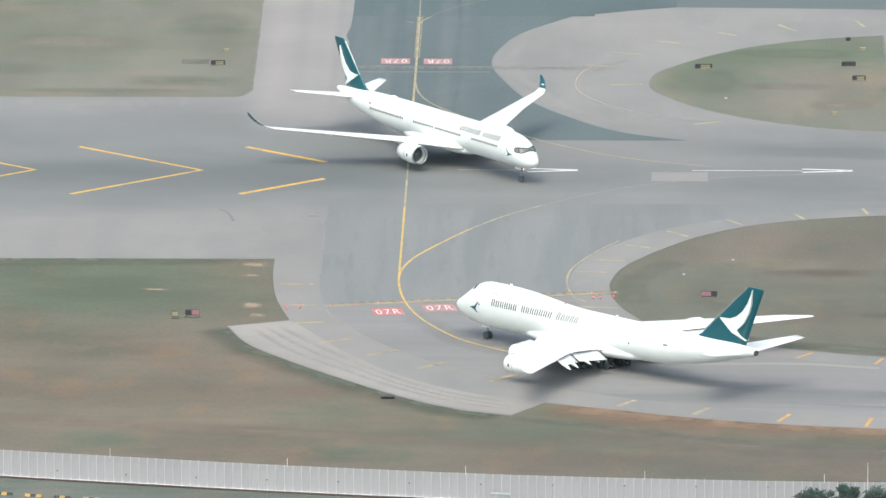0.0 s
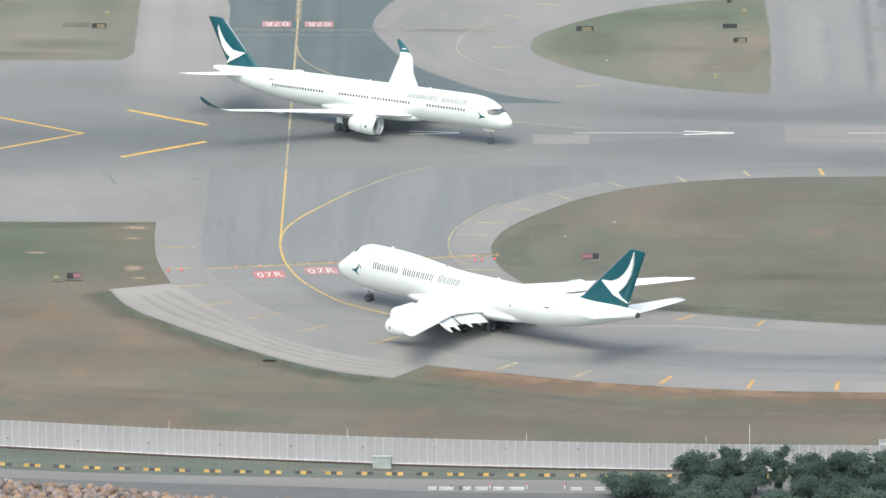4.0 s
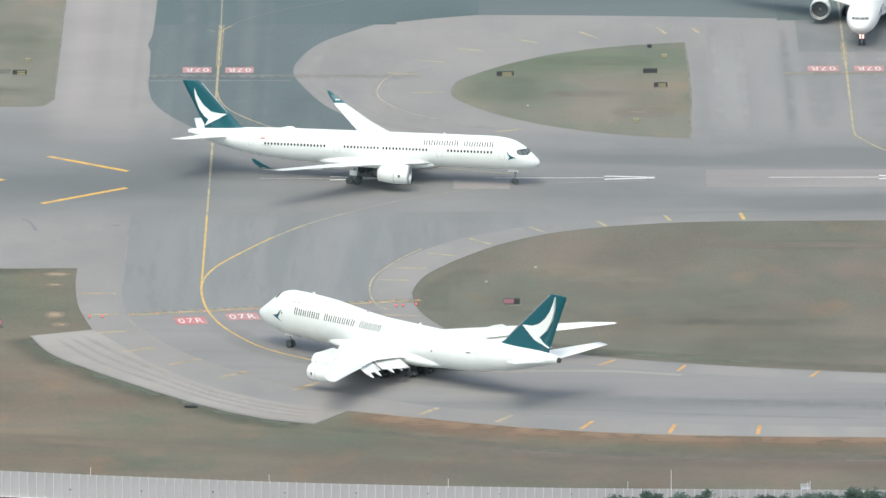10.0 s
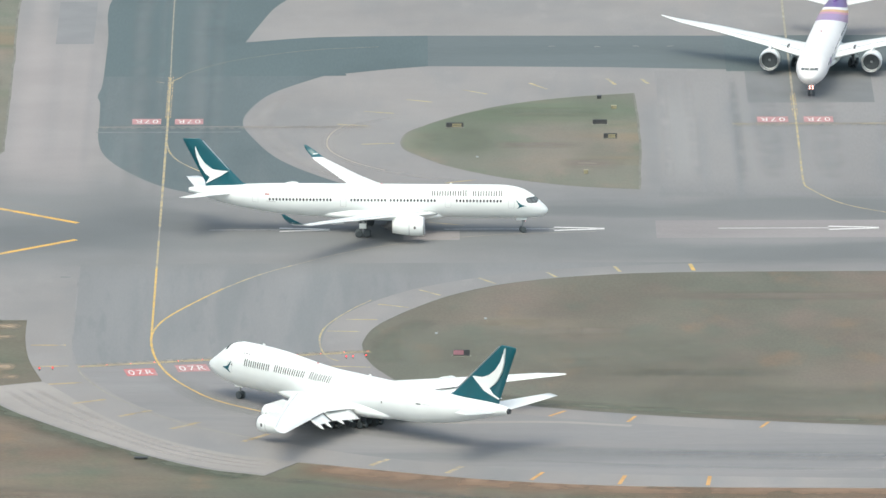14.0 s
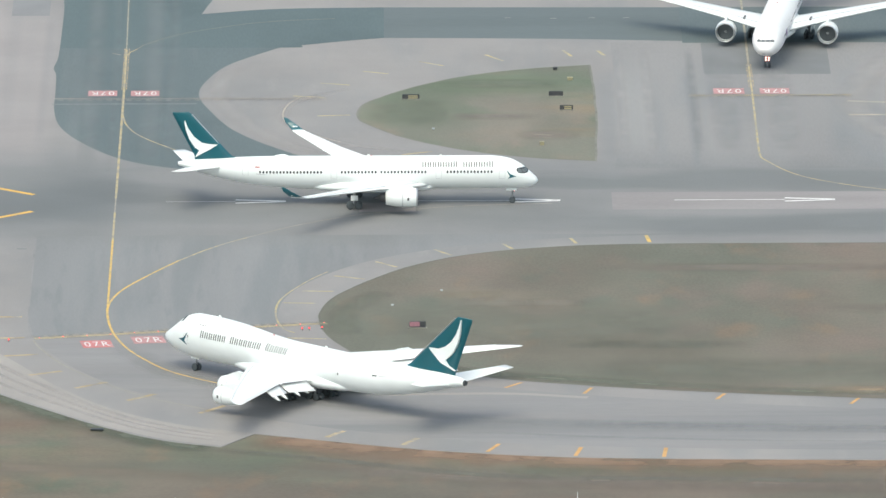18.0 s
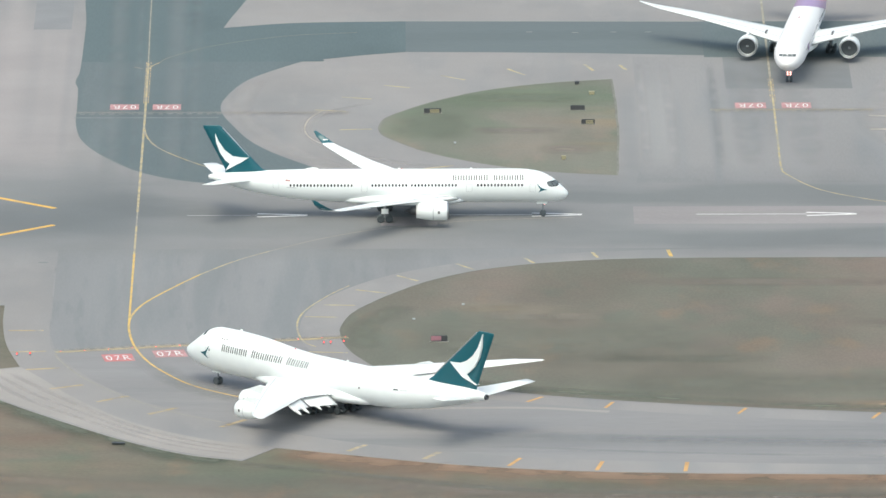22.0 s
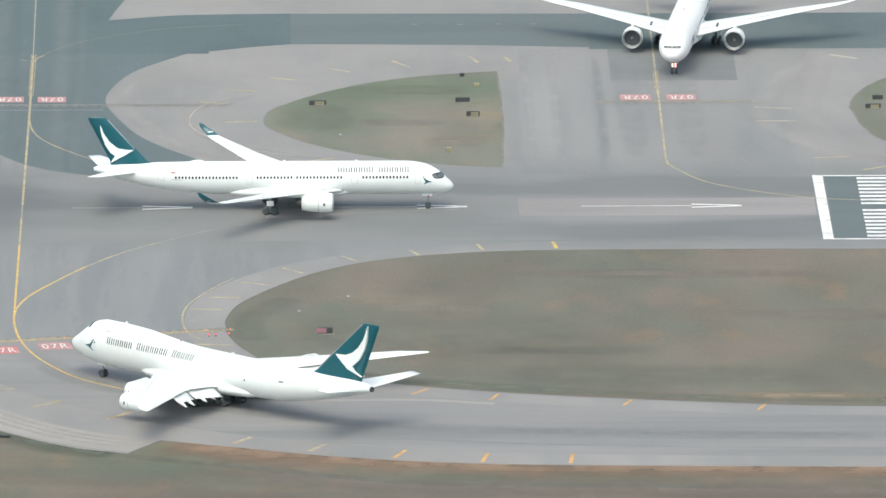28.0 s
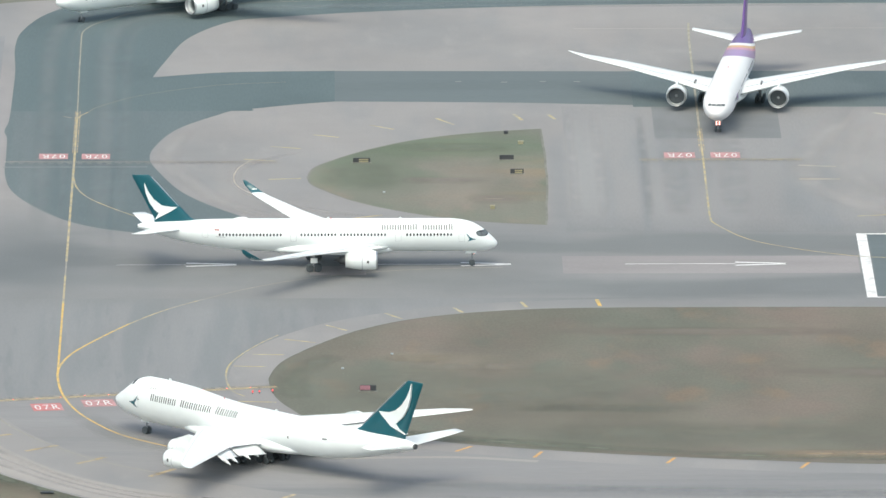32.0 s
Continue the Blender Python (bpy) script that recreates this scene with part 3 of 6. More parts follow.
# paler wheel tracks along the dark taxiway
NORTH_LINE = [(0, 20), (0, 60), (0, 100), (-0.1, 147.5), (-0.3, 180), (-0.4, 212), (0.9, 234), (4.8, 245.5), (12, 254), (26, 260.8), (60, 266), (110, 268), (170, 269.5)]
for off, w, p in ((-5.9, 5.6, 0.30), (5.6, 7.0, 0.30), (9.2, 4.0, 0.16), (-1.7, 2.2, 0.14)):
    stain("wheel_track", beside(NORTH_LINE, off), w, 0.0245, (0.215, 0.230, 0.233), p, "paler worn wheel track in the dark asphalt", "wheel track", under=BLACKTOP)
for x, w, p, c in ((113.5, 7, 0.35, (0.215, 0.220, 0.224)), (124.5, 8, 0.35, (0.218, 0.222, 0.226)), (99.5, 3, 0.35, (0.30, 0.292, 0.288)), (94.5, 2.5, 0.35, (0.30, 0.292, 0.288)), (108.2, 2.4, 0.45, (0.195, 0.202, 0.206))):
    stain("wheel_track", [(x, 40), (x, 70), (x, 100), (x - 0.3, 150)], w, 0.019, c, p, "soft streak along the second taxiway", "wheel track", 0.2, SHOULDER)
# darker tracks round the bleached bend
for k, (a, w) in enumerate(((0.22, 2.0), (0.48, 1.6), (0.74, 2.2))):
    outer = [(-27, -138), (-18.4, -160), (-7.4, -177), (2.6, -191), (11.6, -200), (20.6, -205)]
    inner = [(-18.4, -134), (-13.6, -144), (-7, -159), (3, -177.5), (14, -190), (24.6, -197.2)]
    stain("wheel_track", [(p[0] + (q[0] - p[0]) * a, p[1] + (q[1] - p[1]) * a) for p, q in zip(outer, inner)], w, 0.022, (0.250, 0.236, 0.228), 0.45, "darker curved wheel track in the pale paving", "wheel track", under=BLEACHED)
# paler bands on the shoulders
for pts, w, p in (([(44, 109), (36, 100), (31.5, 92), (30.3, 82.5), (31.4, 73.5), (36, 62), (45, 52), (58, 44)], 3.4, 0.4),
                  ([(21.5, 133), (18.8, 116), (18.0, 101), (20.5, 86), (25.5, 68), (32.5, 52), (43, 38)], 6, 0.35),
                  ([(150, 150), (141.5, 118), (138, 92), (141, 70), (152, 50), (170, 36)], 9, 0.35),
                  ([(152, 140), (148.5, 112), (147, 92), (150, 72), (160, 54)], 7, 0.3)):
    stain("pale_band", pts, w, 0.0215, (0.318, 0.298, 0.287), p, "paler worn band on the taxiway shoulder", "paving", 0.15, (0.262, 0.257, 0.254))
# rubber along the taxiing line
stain("rubber_streak", [(2, -120), (6, -134), (13, -149), (26, -163), (44, -176), (66, -186), (100, -193), (160, -197)], 9, 0.0245, (0.185, 0.190, 0.194), 0.45, "soft dark rubber along the taxiing line", "rubber streak", under=SHOULDER)
stain("rubber_streak", [(84, -190.5), (104, -192.5), (126, -194), (150, -195.5)], 4.5, 0.028, (0.165, 0.170, 0.175), 0.4, "dark smear on the taxiway", "rubber streak", under=SHOULDER)
stain("rubber_streak", [(60, -196), (100, -203), (150, -206), (260, -211)], 3.0, 0.0245, (0.200, 0.203, 0.206), 0.3, "long faint streak beside the taxiing line", "rubber streak", under=SHOULDER)
stain("rust_smear", [(-13, -118.6), (13, -112.4), (39.5, -106.2)], 4.2, 0.028, (0.42, 0.31, 0.21), 0.34, "orange smear along the holding line", "stain", under=SHOULDER)
# greener and barer grass along the edges of the paving
SWEEP_EDGE = [(-29.3, -136), (-25.7, -149.5), (-19.5, -161.5), (-8.4, -178.6), (1.1, -191.8), (10.9, -202.2), (21.1, -207.8)]
stain("grass_fringe", SWEEP_EDGE, 15, -0.082, (0.118, 0.135, 0.104), 0.85, "greener fringe of grass along the bleached paving", "grass", 0.05)
stain("grass_fringe", [(-260, -79), (-100, -79), (-60, -79), (-26, -79)], 14, -0.082, (0.122, 0.140, 0.108), 0.7, "greener fringe of grass along the stopway", "grass", 0.05)
stain("bare_earth", [(25.5, -199), (40, -204.6), (56, -211.6), (76, -216.6), (96, -218.8), (124, -220), (170, -221.5)], 24, -0.080, (0.262, 0.178, 0.124), 0.85, "orange bare earth along the edge of the paving", "earth", 0.06)
stain("bare_earth", [(30, -222), (60, -230), (100, -236), (200, -242)], 20, -0.088, (0.172, 0.144, 0.124), 0.6, "browner dry grass beyond the ditch line", "grass")
stain("bare_earth", [(-90, -205), (-50, -214), (-10, -224), (30, -234)], 12, -0.088, (0.205, 0.165, 0.128), 0.5, "tan dry grass before the fence", "grass", 0.25)
stain("ditch_line", [(14, -207), (34.7, -215.6), (53.0, -224.6), (69.1, -231.0), (92.1, -233.2), (140, -236)], 5, -0.084, (0.118, 0.128, 0.104), 0.55, "greener shallow ditch line in the grass", "grass")
stain("grass_fringe", [(50, -136), (60, -145), (73, -151.5), (96, -159), (126, -165.5), (180, -169)], 7.5, 0.038, (0.128, 0.145, 0.112), 0.65, "greener grass along the edge of the island", "grass")
stain("grass_fringe", [(42.5, -118), (41.5, -104), (43.5, -92), (50, -79)], 8, 0.038, (0.132, 0.146, 0.114), 0.55, "greener grass at the rounded end of the island", "grass")
for x, y, w, h in ((-26, -83.4, 6.5, 6.0), (-26.2, -92.6, 4.6, 4.0), (-25.4, -118, 4.6, 8.0), (-24.4, -126.5, 4.4, 5.0), (-43, -105, 6, 3.0), (-48, -212, 16, 7), (-22, -221, 14, 5)):
    stain("bare_patch", [(x - w / 2, y + 0.2), (x, y), (x + w / 2, y - 0.2)], h, -0.078, (0.42, 0.33, 0.24) if h < 9 and y > -200 else (0.24, 0.19, 0.14), 0.75 if y > -200 else 0.5, "bare sandy patch in the grass", "bare patch", 0.4)
for x, y, w, h, c in ((-66, 122, 34, 22, (0.25, 0.218, 0.182)), (-44, 84, 26, 14, (0.150, 0.175, 0.134)), (-86, 96, 40, 16, (0.158, 0.180, 0.140)), (-40, 140, 18, 30, (0.165, 0.185, 0.145)), (-58, 74.5, 40, 7, (0.162, 0.178, 0.142)), (54, 84, 18, 34, (0.148, 0.176, 0.132)), (72, 112, 26, 12, (0.150, 0.178, 0.134)), (80, 62, 14, 12, (0.235, 0.205, 0.178)), (70, 80, 20, 9, (0.20, 0.182, 0.160)),
                      (138, -163.8, 36, 9.0, (0.31, 0.235, 0.16)), (64, -83, 14, 9, (0.25, 0.21, 0.15)), (74, -90, 26, 10, (0.21, 0.185, 0.15)), (76, -112, 64, 52, (0.152, 0.160, 0.130)), (112, -146, 70, 22, (0.146, 0.156, 0.126)), (116, -60, 60, 10, (0.195, 0.165, 0.142)), (150, -96, 50, 12, (0.188, 0.162, 0.142)), (96, -126, 40, 9, (0.135, 0.148, 0.118))):
    stain("bare_patch", [(x - w / 2, y + 0.5), (x, y), (x + w / 2, y - 0.5)], h, 0.041, c, 0.55, "faded patch in the airfield grass", "bare patch", 0.35)


# ---- paint on the paving ----
def paint(name, bm, mat, label, group="taxiway markings"):
    return tagged(new(name, link(name, bm, mat)), label, "marking", group, "structure")


ZP = 0.032


def dashes(name, ends, width, mat, label, group="shoulder dashes"):
    for a, b in ends:
        paint(name, stripe([a, b], width, ZP), mat, label, group)


paint("taxi_line", stripe([(0, -34), (0, -92)], 0.38, ZP), M_YELLOW, "yellow taxiway centreline leaving the runway")
paint("taxi_line", stripe([(0, -9), (0, -34)], 0.36, ZP), M_FADED, "worn yellow centreline at the runway's edge")
paint("taxi_line", stripe([(0, 4), (0, -9)], 0.3, ZP), M_TRACE, "trace of the centreline across the runway")
paint("taxi_line", stripe([(0, 4), (0, 100), (-0.1, 147.5)], 0.42, ZP), M_FADED, "worn yellow taxiway centreline north of the runway")
paint("taxi_line", stripe(smooth_line([(-0.1, 147.5), (-0.3, 180), (-0.4, 205), (-0.4, 229.5), (0.9, 236.8), (2.6, 241), (4.8, 244.6), (10.3, 252.5), (24, 260.5), (60, 266), (160, 269)]), 0.25, ZP), M_WORN, "thin worn centreline of the far taxiway")
paint("taxi_line", stripe([(-2.8, 143.6), (-1.2, 142.2)], 0.4, ZP + 0.008), M_FADED, "short stub of yellow paint")
paint("taxi_line", stripe([(-0.2, 140.4), (0.7, 144.8), (2.0, 148)], 0.36, ZP + 0.008), M_FADED, "short stub of yellow paint")
paint("taxi_line", stripe(smooth_line([(24.5, -31.8), (20.3, -37.5), (16.5, -43.8), (12.2, -52.3)]), 0.38, ZP), M_FADED, "worn yellow curve leaving the runway")
paint("taxi_line", stripe(smooth_line([(12.2, -52.3), (8.5, -61.1), (3.1, -75.5), (0.7, -86), (0, -96), (0.9, -111), (3.2, -124.5), (6.5, -135.2), (11.6, -146.5), (18.5, -155), (25, -161)]), 0.42, ZP + 0.004), M_YELLOW, "yellow centreline curving off the runway into the taxiway")
paint("taxi_line", stripe(smooth_line([(24.5, -31.8), (34, -20.5), (46, -11), (62, -4.5), (80, -2)]), 0.3, ZP), M_TRACE, "faded yellow lead-on line on the runway")
paint("taxi_line", stripe(smooth_line([(0.0, 92), (0.1, 83), (1.1, 72), (3.8, 62), (9.8, 50), (17.4, 38), (27.5, 24), (40, 12), (56, 4)]), 0.36, ZP + 0.008), M_FADED, "faded yellow lead-on curve from the north")
paint("taxi_line", stripe(smooth_line([(2.0, 148), (3.9, 153.3), (11.9, 164.7), (26.1, 174.9), (40, 178.4)]), 0.22, ZP + 0.014), M_GHOST, "faint yellow line turning onto the parallel taxiway")
paint("taxi_line", stripe(smooth_line([(119.9, 240), (119.6, 224), (119.5, 200), (119.4, 160), (119.3, 128)]), 0.42, ZP), M_WORN, "faint worn yellow line under the waiting airliner")
paint("taxi_line", stripe(smooth_line([(119.3, 128), (119.3, 100), (119.2, 70), (119.2, 44), (120.4, 36.5), (127, 21.5), (141, 9.7), (153.6, 5.4), (180, 2)]), 0.38, ZP), M_FADED, "yellow centreline of the second taxiway")
bm = bmesh.new()
for x in (-0.42, 0.42):
    for i in range(16):
        ribbon(bm, [(x, 107.5 + i * 2.6), (x, 109.4 + i * 2.6)], 0.22, ZP)
        if i < 9:
            ribbon(bm, [(119.3 + x, 107.5 + i * 2.6), (119.3 + x, 109.4 + i * 2.6)], 0.22, ZP)
paint("warning_dashes", bm, M_BLEACHED, "broken yellow dashes beside the centreline")


def hold_line(a, b, mat, label, width=0.32, dash=None):
    a, b = Vector(a), Vector(b)
    n = Vector((-(b - a).y, (b - a).x)).normalized()
    bm = bmesh.new()
    for k in (0, 0.75):
        ribbon(bm, [a + n * k, b + n * k], width, ZP + 0.018)
    count = int((b - a).length / 1.8)
    paint("holding_line", bm, mat, label)
    bm = bmesh.new()
    for k in (1.5, 2.25):
        for i in range(count):
            ribbon(bm, [a + (b - a) * (i / count) + n * k, a + (b - a) * ((i + 0.55) / count) + n * k], width, ZP + 0.018)
    paint("holding_dashes", bm, dash or M_TRACE, "worn dashes beside the holding line")


hold_line((38.6, 98.4), (-13.2, 98.9), M_OLDLINE, "faded double yellow holding line north of the runway", 0.22, M_PALE)
hold_line((138, 100.0), (107.2, 100.0), M_FADED, "faded yellow holding line of the second taxiway", 0.26)
hold_line((-12.4, -119.5), (39, -107.5), M_HOLD, "yellow holding line across the south taxiway", 0.34)
paint("edge_line", stripe([(-13.4, 93.4), (13.9, 93.4)], 0.9, ZP - 0.008), material("worn_seam", (0.20, 0.21, 0.21), 0.85, vary=0.1), "pale seam across the dark asphalt")


def designator(x, y, w, h, turn, mat):
    """A red panel with the runway's name in white."""
    ob = paint("runway_sign_panel", slab(rect(-w / 2, -h / 2, w / 2, h / 2), ZP), mat, "red painted panel lettered 07R before the holding line", "runway name panels")
    ob.matrix_basis = pose(x, y, 0, 0, 0, turn)
    txt = bpy.data.curves.new("lettering", "FONT")
    txt.body, txt.size, txt.align_x, txt.align_y, txt.space_character = "07R", 1.0, "CENTER", "CENTER", 1.25
    tmp = new("lettering", txt)
    dg = bpy.context.evaluated_depsgraph_get()
    me = bpy.data.meshes.new_from_object(tmp.evaluated_get(dg))
    bpy.data.objects.remove(tmp)
    xs, ys = [v.co.x for v in me.vertices], [v.co.y for v in me.vertices]
    cx, cy, kx, ky = (max(xs) + min(xs)) / 2, (max(ys) + min(ys)) / 2, 0.80 * w / (max(xs) - min(xs)), 0.64 * h / (max(ys) - min(ys))
    for v in me.vertices:
        v.co = Vector(((v.co.x - cx) * kx, (v.co.y - cy) * ky, ZP + 0.008))
    me.materials.clear()
    me.materials.append(M_WHITEP)
    o = new("lettering", me)
    o.parent = ob
    tagged(o, "white painted letters 07R")


designator(-1.4, -123.8, 5.4, 6.0, 8, M_REDP)
designator(7.6, -120.4, 5.7, 6.0, 8, M_REDF)
designator(-4.0, 103.8, 5.5, 5.4, 180, M_REDF)
designator(4.05, 103.6, 5.4, 5.4, 180, M_REDF)
designator(114.9, 103.8, 5.9, 5.6, 180, M_REDF)
designator(123.6, 103.8, 5.6, 5.6, 180, M_REDF)

dashes("short_mark", [((73.0, 178.5), (74.2, 178.5)), ((81.9, 177.8), (83.1, 177.8)), ((89.4, 178.3), (90.6, 178.3)), ((96.1, 178.2), (97.3, 178.2))], 0.4, M_PALE, "short white mark on the parallel taxiway", "short marks")
paint("edge_line", stripe([(97, 234), (300, 235)], 0.5, ZP), M_PALE, "faint pale line across the far paving")

# chevrons of the stopway
for i in range(8):
    x = -7.2 - i * 30.6
    if i == 0:
        for s in (1, -1):
            paint("chevron", stripe([(x - 7.9, s * 7.6), (x - 23.0, s * 21.6)], 1.2, ZP), M_CHEVRON, "cut-off yellow chevron arm where the stopway begins", "stopway chevrons")
    else:
        paint("chevron", stripe([(x - 23.2, 21.4), (x, 0), (x - 23.2, -22.0)], 1.0, ZP), M_CHEVRON, "long yellow chevron painted on the stopway", "stopway chevrons")

# white arrows to the displaced threshold
for i in range(4):
    tip = 31.2 + (i - 0) * 50.35
    if tip > 140:
        break
    bm = bmesh.new()
    ribbon(bm, [(tip - (29.4 if i else 22), 0.7), (tip - 9.2, 0.7)], 0.36 if i else 0.16, ZP)
    for s in (1, -1):
        ribbon(bm, [(tip - 9.2, 0.7 + s * 1.45), (tip, 0.7 + s * 0.25)], 0.8, ZP)
    paint("runway_arrow", bm, M_WHITEP, "thin white arrow on the runway pointing to the threshold", "runway arrows")

# threshold
paint("threshold_bar", slab(rect(145.8, -30.2, 147.7, 28.5), ZP), M_WHITEP, "broad white threshold bar across the runway")
for y in (28.0, -29.9):
    paint("runway_edge_line", stripe([(147.7, y), (700, y)], 0.9, ZP), M_WHITEP, "white runway edge line")
for i in range(8):
    for s, y0 in ((1, 2.4), (-1, -4.0)):
        y = y0 + s * i * 3.3
        paint("threshold_stripe", slab(rect(153.9, y - 0.9, 184, y + 0.9), ZP), M_WHITEP, "white threshold stripe along the runway", "threshold stripes")


# yellow dashes on the shoulders
dashes("shoulder_dash", [((69.9, -161.2), (72.7, -157.0)), ((83.4, -166.2), (84.8, -161.5)), ((106.2, -171.2), (107.7, -166.6)), ((129.2, -175.4), (130.7, -170.7)), ((152, -179), (153.3, -174.5))], 0.6, M_ORANGE, "orange-yellow dash on the taxiway shoulder")
dashes("shoulder_dash", [((81.2, -216), (82.3, -209.1)), ((96.2, -217), (96.7, -209.8)), ((66.3, -212.4), (68.4, -206.2))], 0.7, M_ORANGE, "orange-yellow dash on the outer shoulder")
dashes("shoulder_dash", [((34.5, -79.3), (40.0, -79.7)), ((31.2, -89.4), (37.0, -89.9)), ((40.2, -66.2), (45.6, -69.2)), ((47.6, -53.8), (51.3, -58.6)), ((58.3, -43.4), (61.3, -48.6)), ((70.6, -38.4), (72.3, -43.0)), ((82.9, -33.5), (83.9, -38.3)), ((32, -119.3), (38.8, -120.2))], 0.6, M_FADED, "faded yellow dash round the inside of the bend")
dashes("shoulder_dash", [((96.7, -31.5), (97.2, -37.4))], 0.7, M_YELLOW, "bright yellow dash at the runway edge")
dashes("shoulder_dash", [((-12.8, -149.5), (-7.2, -146.2)), ((-4.5, -160.2), (0.9, -155.4)), ((4.6, -170.5), (9.4, -165.2)), ((-17.4, -133.5), (-11.5, -132.3)), ((-21.2, -100.6), (-15.0, -100.6)), ((-20.5, -118.8), (-14.2, -118.2)), ((17.2, -181), (21.4, -175)), ((52, -206.8), (54.6, -201.4)), ((39, -200.5), (42, -195.5))], 1.0, M_BLEACHED, "bleached orange dash on the outer shoulder")
dashes("shoulder_dash", [((32.2, 100.6), (38.1, 98.9)), ((37.3, 113.2), (42.9, 111.1)), ((45.3, 124.8), (50.2, 122.2)), ((56.2, 134.3), (60.8, 130.0)), ((69.0, 141.0), (72.3, 134.6)), ((83.9, 145.3), (85.5, 139.0)), ((90.6, 144.8), (91.8, 139.8)), ((36.8, 81.0), (43, 81.8)), ((52.5, 43.6), (58.2, 46.6)), ((146.7, 44.8), (153.6, 46.2)), ((155.5, 33.5), (161, 37.5))], 0.65, M_FADED, "faded yellow dash on the shoulder round the island")
dashes("shoulder_dash", [((137.1, 93.8), (144.3, 92.4)), ((136.9, 80.4), (144.6, 80.3)), ((153.2, 146.0), (158.6, 141.6))], 1.1, M_CREAM, "bleached cream dash beside the second taxiway")
paint("edge_line", stripe(smooth_line([(33.2, -115), (31.2, -111), (30.0, -102.5), (30.0, -92), (31.6, -82.5), (35.5, -70.5), (39, -62.5)]), 0.34, ZP), M_FADED, "yellow taxiway edge line round the bend")
paint("edge_line", stripe(smooth_line([(-12.6, -120.5), (-11.2, -127.5), (-7, -141), (0.5, -156.5), (9, -169), (20, -179.5)]), 0.3, ZP), M_TRACE, "trace of a yellow edge line on the outside of the bend")
paint("edge_line", stripe(smooth_line([(33.4, 99.4), (31.2, 92), (30.3, 82.5), (31.4, 73.5), (35.4, 64), (41.2, 56)]), 0.3, ZP), M_OLDLINE, "faded yellow edge line near the north island")
paint("edge_line", stripe(smooth_line([(50, -166.5), (70, -166), (84, -169.4)]), 1.7, ZP - 0.006), M_PALE, "pale worn seam along the taxiway shoulder")


# ---- airliners ----
# Stations run aft from the nose: x is minus the station, y is to the left wing, z is up from the ground.
class Hull:
    """A fuselage: rows of (station, half width, top, bottom), smoothly joined."""

    def __init__(self, rows):
        self.rows = rows

    def at(self, s):
        r = self.rows
        if s <= r[0][0]:
            return r[0][1:]
        for i in range(len(r) - 1):
            if s <= r[i + 1][0]:
                a, b = r[max(i - 1, 0)], r[i]
                c, d = r[i + 1], r[min(i + 2, len(r) - 1)]
                h = c[0] - b[0]
                t = (s - b[0]) / h
                out = []
                for k in (1, 2, 3):
                    sl = (c[k] - b[k]) / h
                    m0 = 0 if b is a else (b[k] - a[k]) / (b[0] - a[0])
                    m2 = 0 if d is c else (d[k] - c[k]) / (d[0] - c[0])
                    g0 = 2 * m0 * sl / (m0 + sl) if m0 * sl > 0 else (0 if b is not a else 1.6 * sl)
                    g1 = 2 * m2 * sl / (m2 + sl) if m2 * sl > 0 else (0 if d is not c else sl)
                    out.append((2 * t ** 3 - 3 * t * t + 1) * b[k] + (t ** 3 - 2 * t * t + t) * h * g0 + (3 * t * t - 2 * t ** 3) * c[k] + (t ** 3 - t * t) * h * g1)
                return tuple(out)
        return r[-1][1:]

    def spot(self, s, th, off=0.0):
        """The surface at station s, th degrees round from the top to the left side."""
        hw, top, bot = self.at(s)
        mid, hh = (top + bot) / 2, (top - bot) / 2
        a = radians(th)
        return Vector((-s, (hw + off) * math.sin(a), mid + (hh + off) * math.cos(a)))

    def skin(self, s0, s1, step=0.7, n=40):
        st = [s0]
        while st[-1] < s1 - 1e-6:
            d = 0.08 if st[-1] < 0.5 else 0.25 if st[-1] < 3 else step
            st.append(min(s1, st[-1] + d))
        return loft([[self.spot(s, 360 * i / n) for i in range(n)] for s in st])

    def patch(self, s0, s1, a0, a1, off=0.025, ns=None, na=None):
        """A painted area between two stations and two angles."""
        ns, na = ns or max(1, int((s1 - s0) / 0.6)), na or max(1, int(abs(a1 - a0) / 6))
        bm = bmesh.new()
        g = [[bm.verts.new(self.spot(s0 + (s1 - s0) * i / ns, a0 + (a1 - a0) * j / na, off)) for j in range(na + 1)] for i in range(ns + 1)]
        for i in range(ns):
            for j in range(na):
                bm.faces.new((g[i][j], g[i + 1][j], g[i + 1][j + 1], g[i][j + 1]))
        return bm

    def shape(self, pts, off=0.03):
        """A painted shape, its outline given as (station, angle)."""
        bm = bmesh.new()
        lo, hi = min(p[1] for p in pts), max(p[1] for p in pts)
        rows, n = [], 40
        for j in range(n + 1):
            a = lo + (hi - lo) * (j + 0.01) / (n + 0.02)
            cut = sorted(p[0] + (q[0] - p[0]) * (a - p[1]) / (q[1] - p[1]) for p, q in zip(pts, pts[1:] + pts[:1]) if (p[1] > a) != (q[1] > a))
            rows.append((a, cut))
        for (a0, c0), (a1, c1) in zip(rows, rows[1:]):
            if len(c0) != len(c1):
                continue
            for k in range(0, len(c0) - 1, 2):
                for i in range(4):
                    f0, f1 = i / 4, (i + 1) / 4
                    quad = [(c0[k] + (c0[k + 1] - c0[k]) * f0, a0), (c0[k] + (c0[k + 1] - c0[k]) * f1, a0), (c1[k] + (c1[k + 1] - c1[k]) * f1, a1), (c1[k] + (c1[k + 1] - c1[k]) * f0, a1)]
                    bm.faces.new([bm.verts.new(self.spot(s, a, off)) for s, a in quad])
        return bm


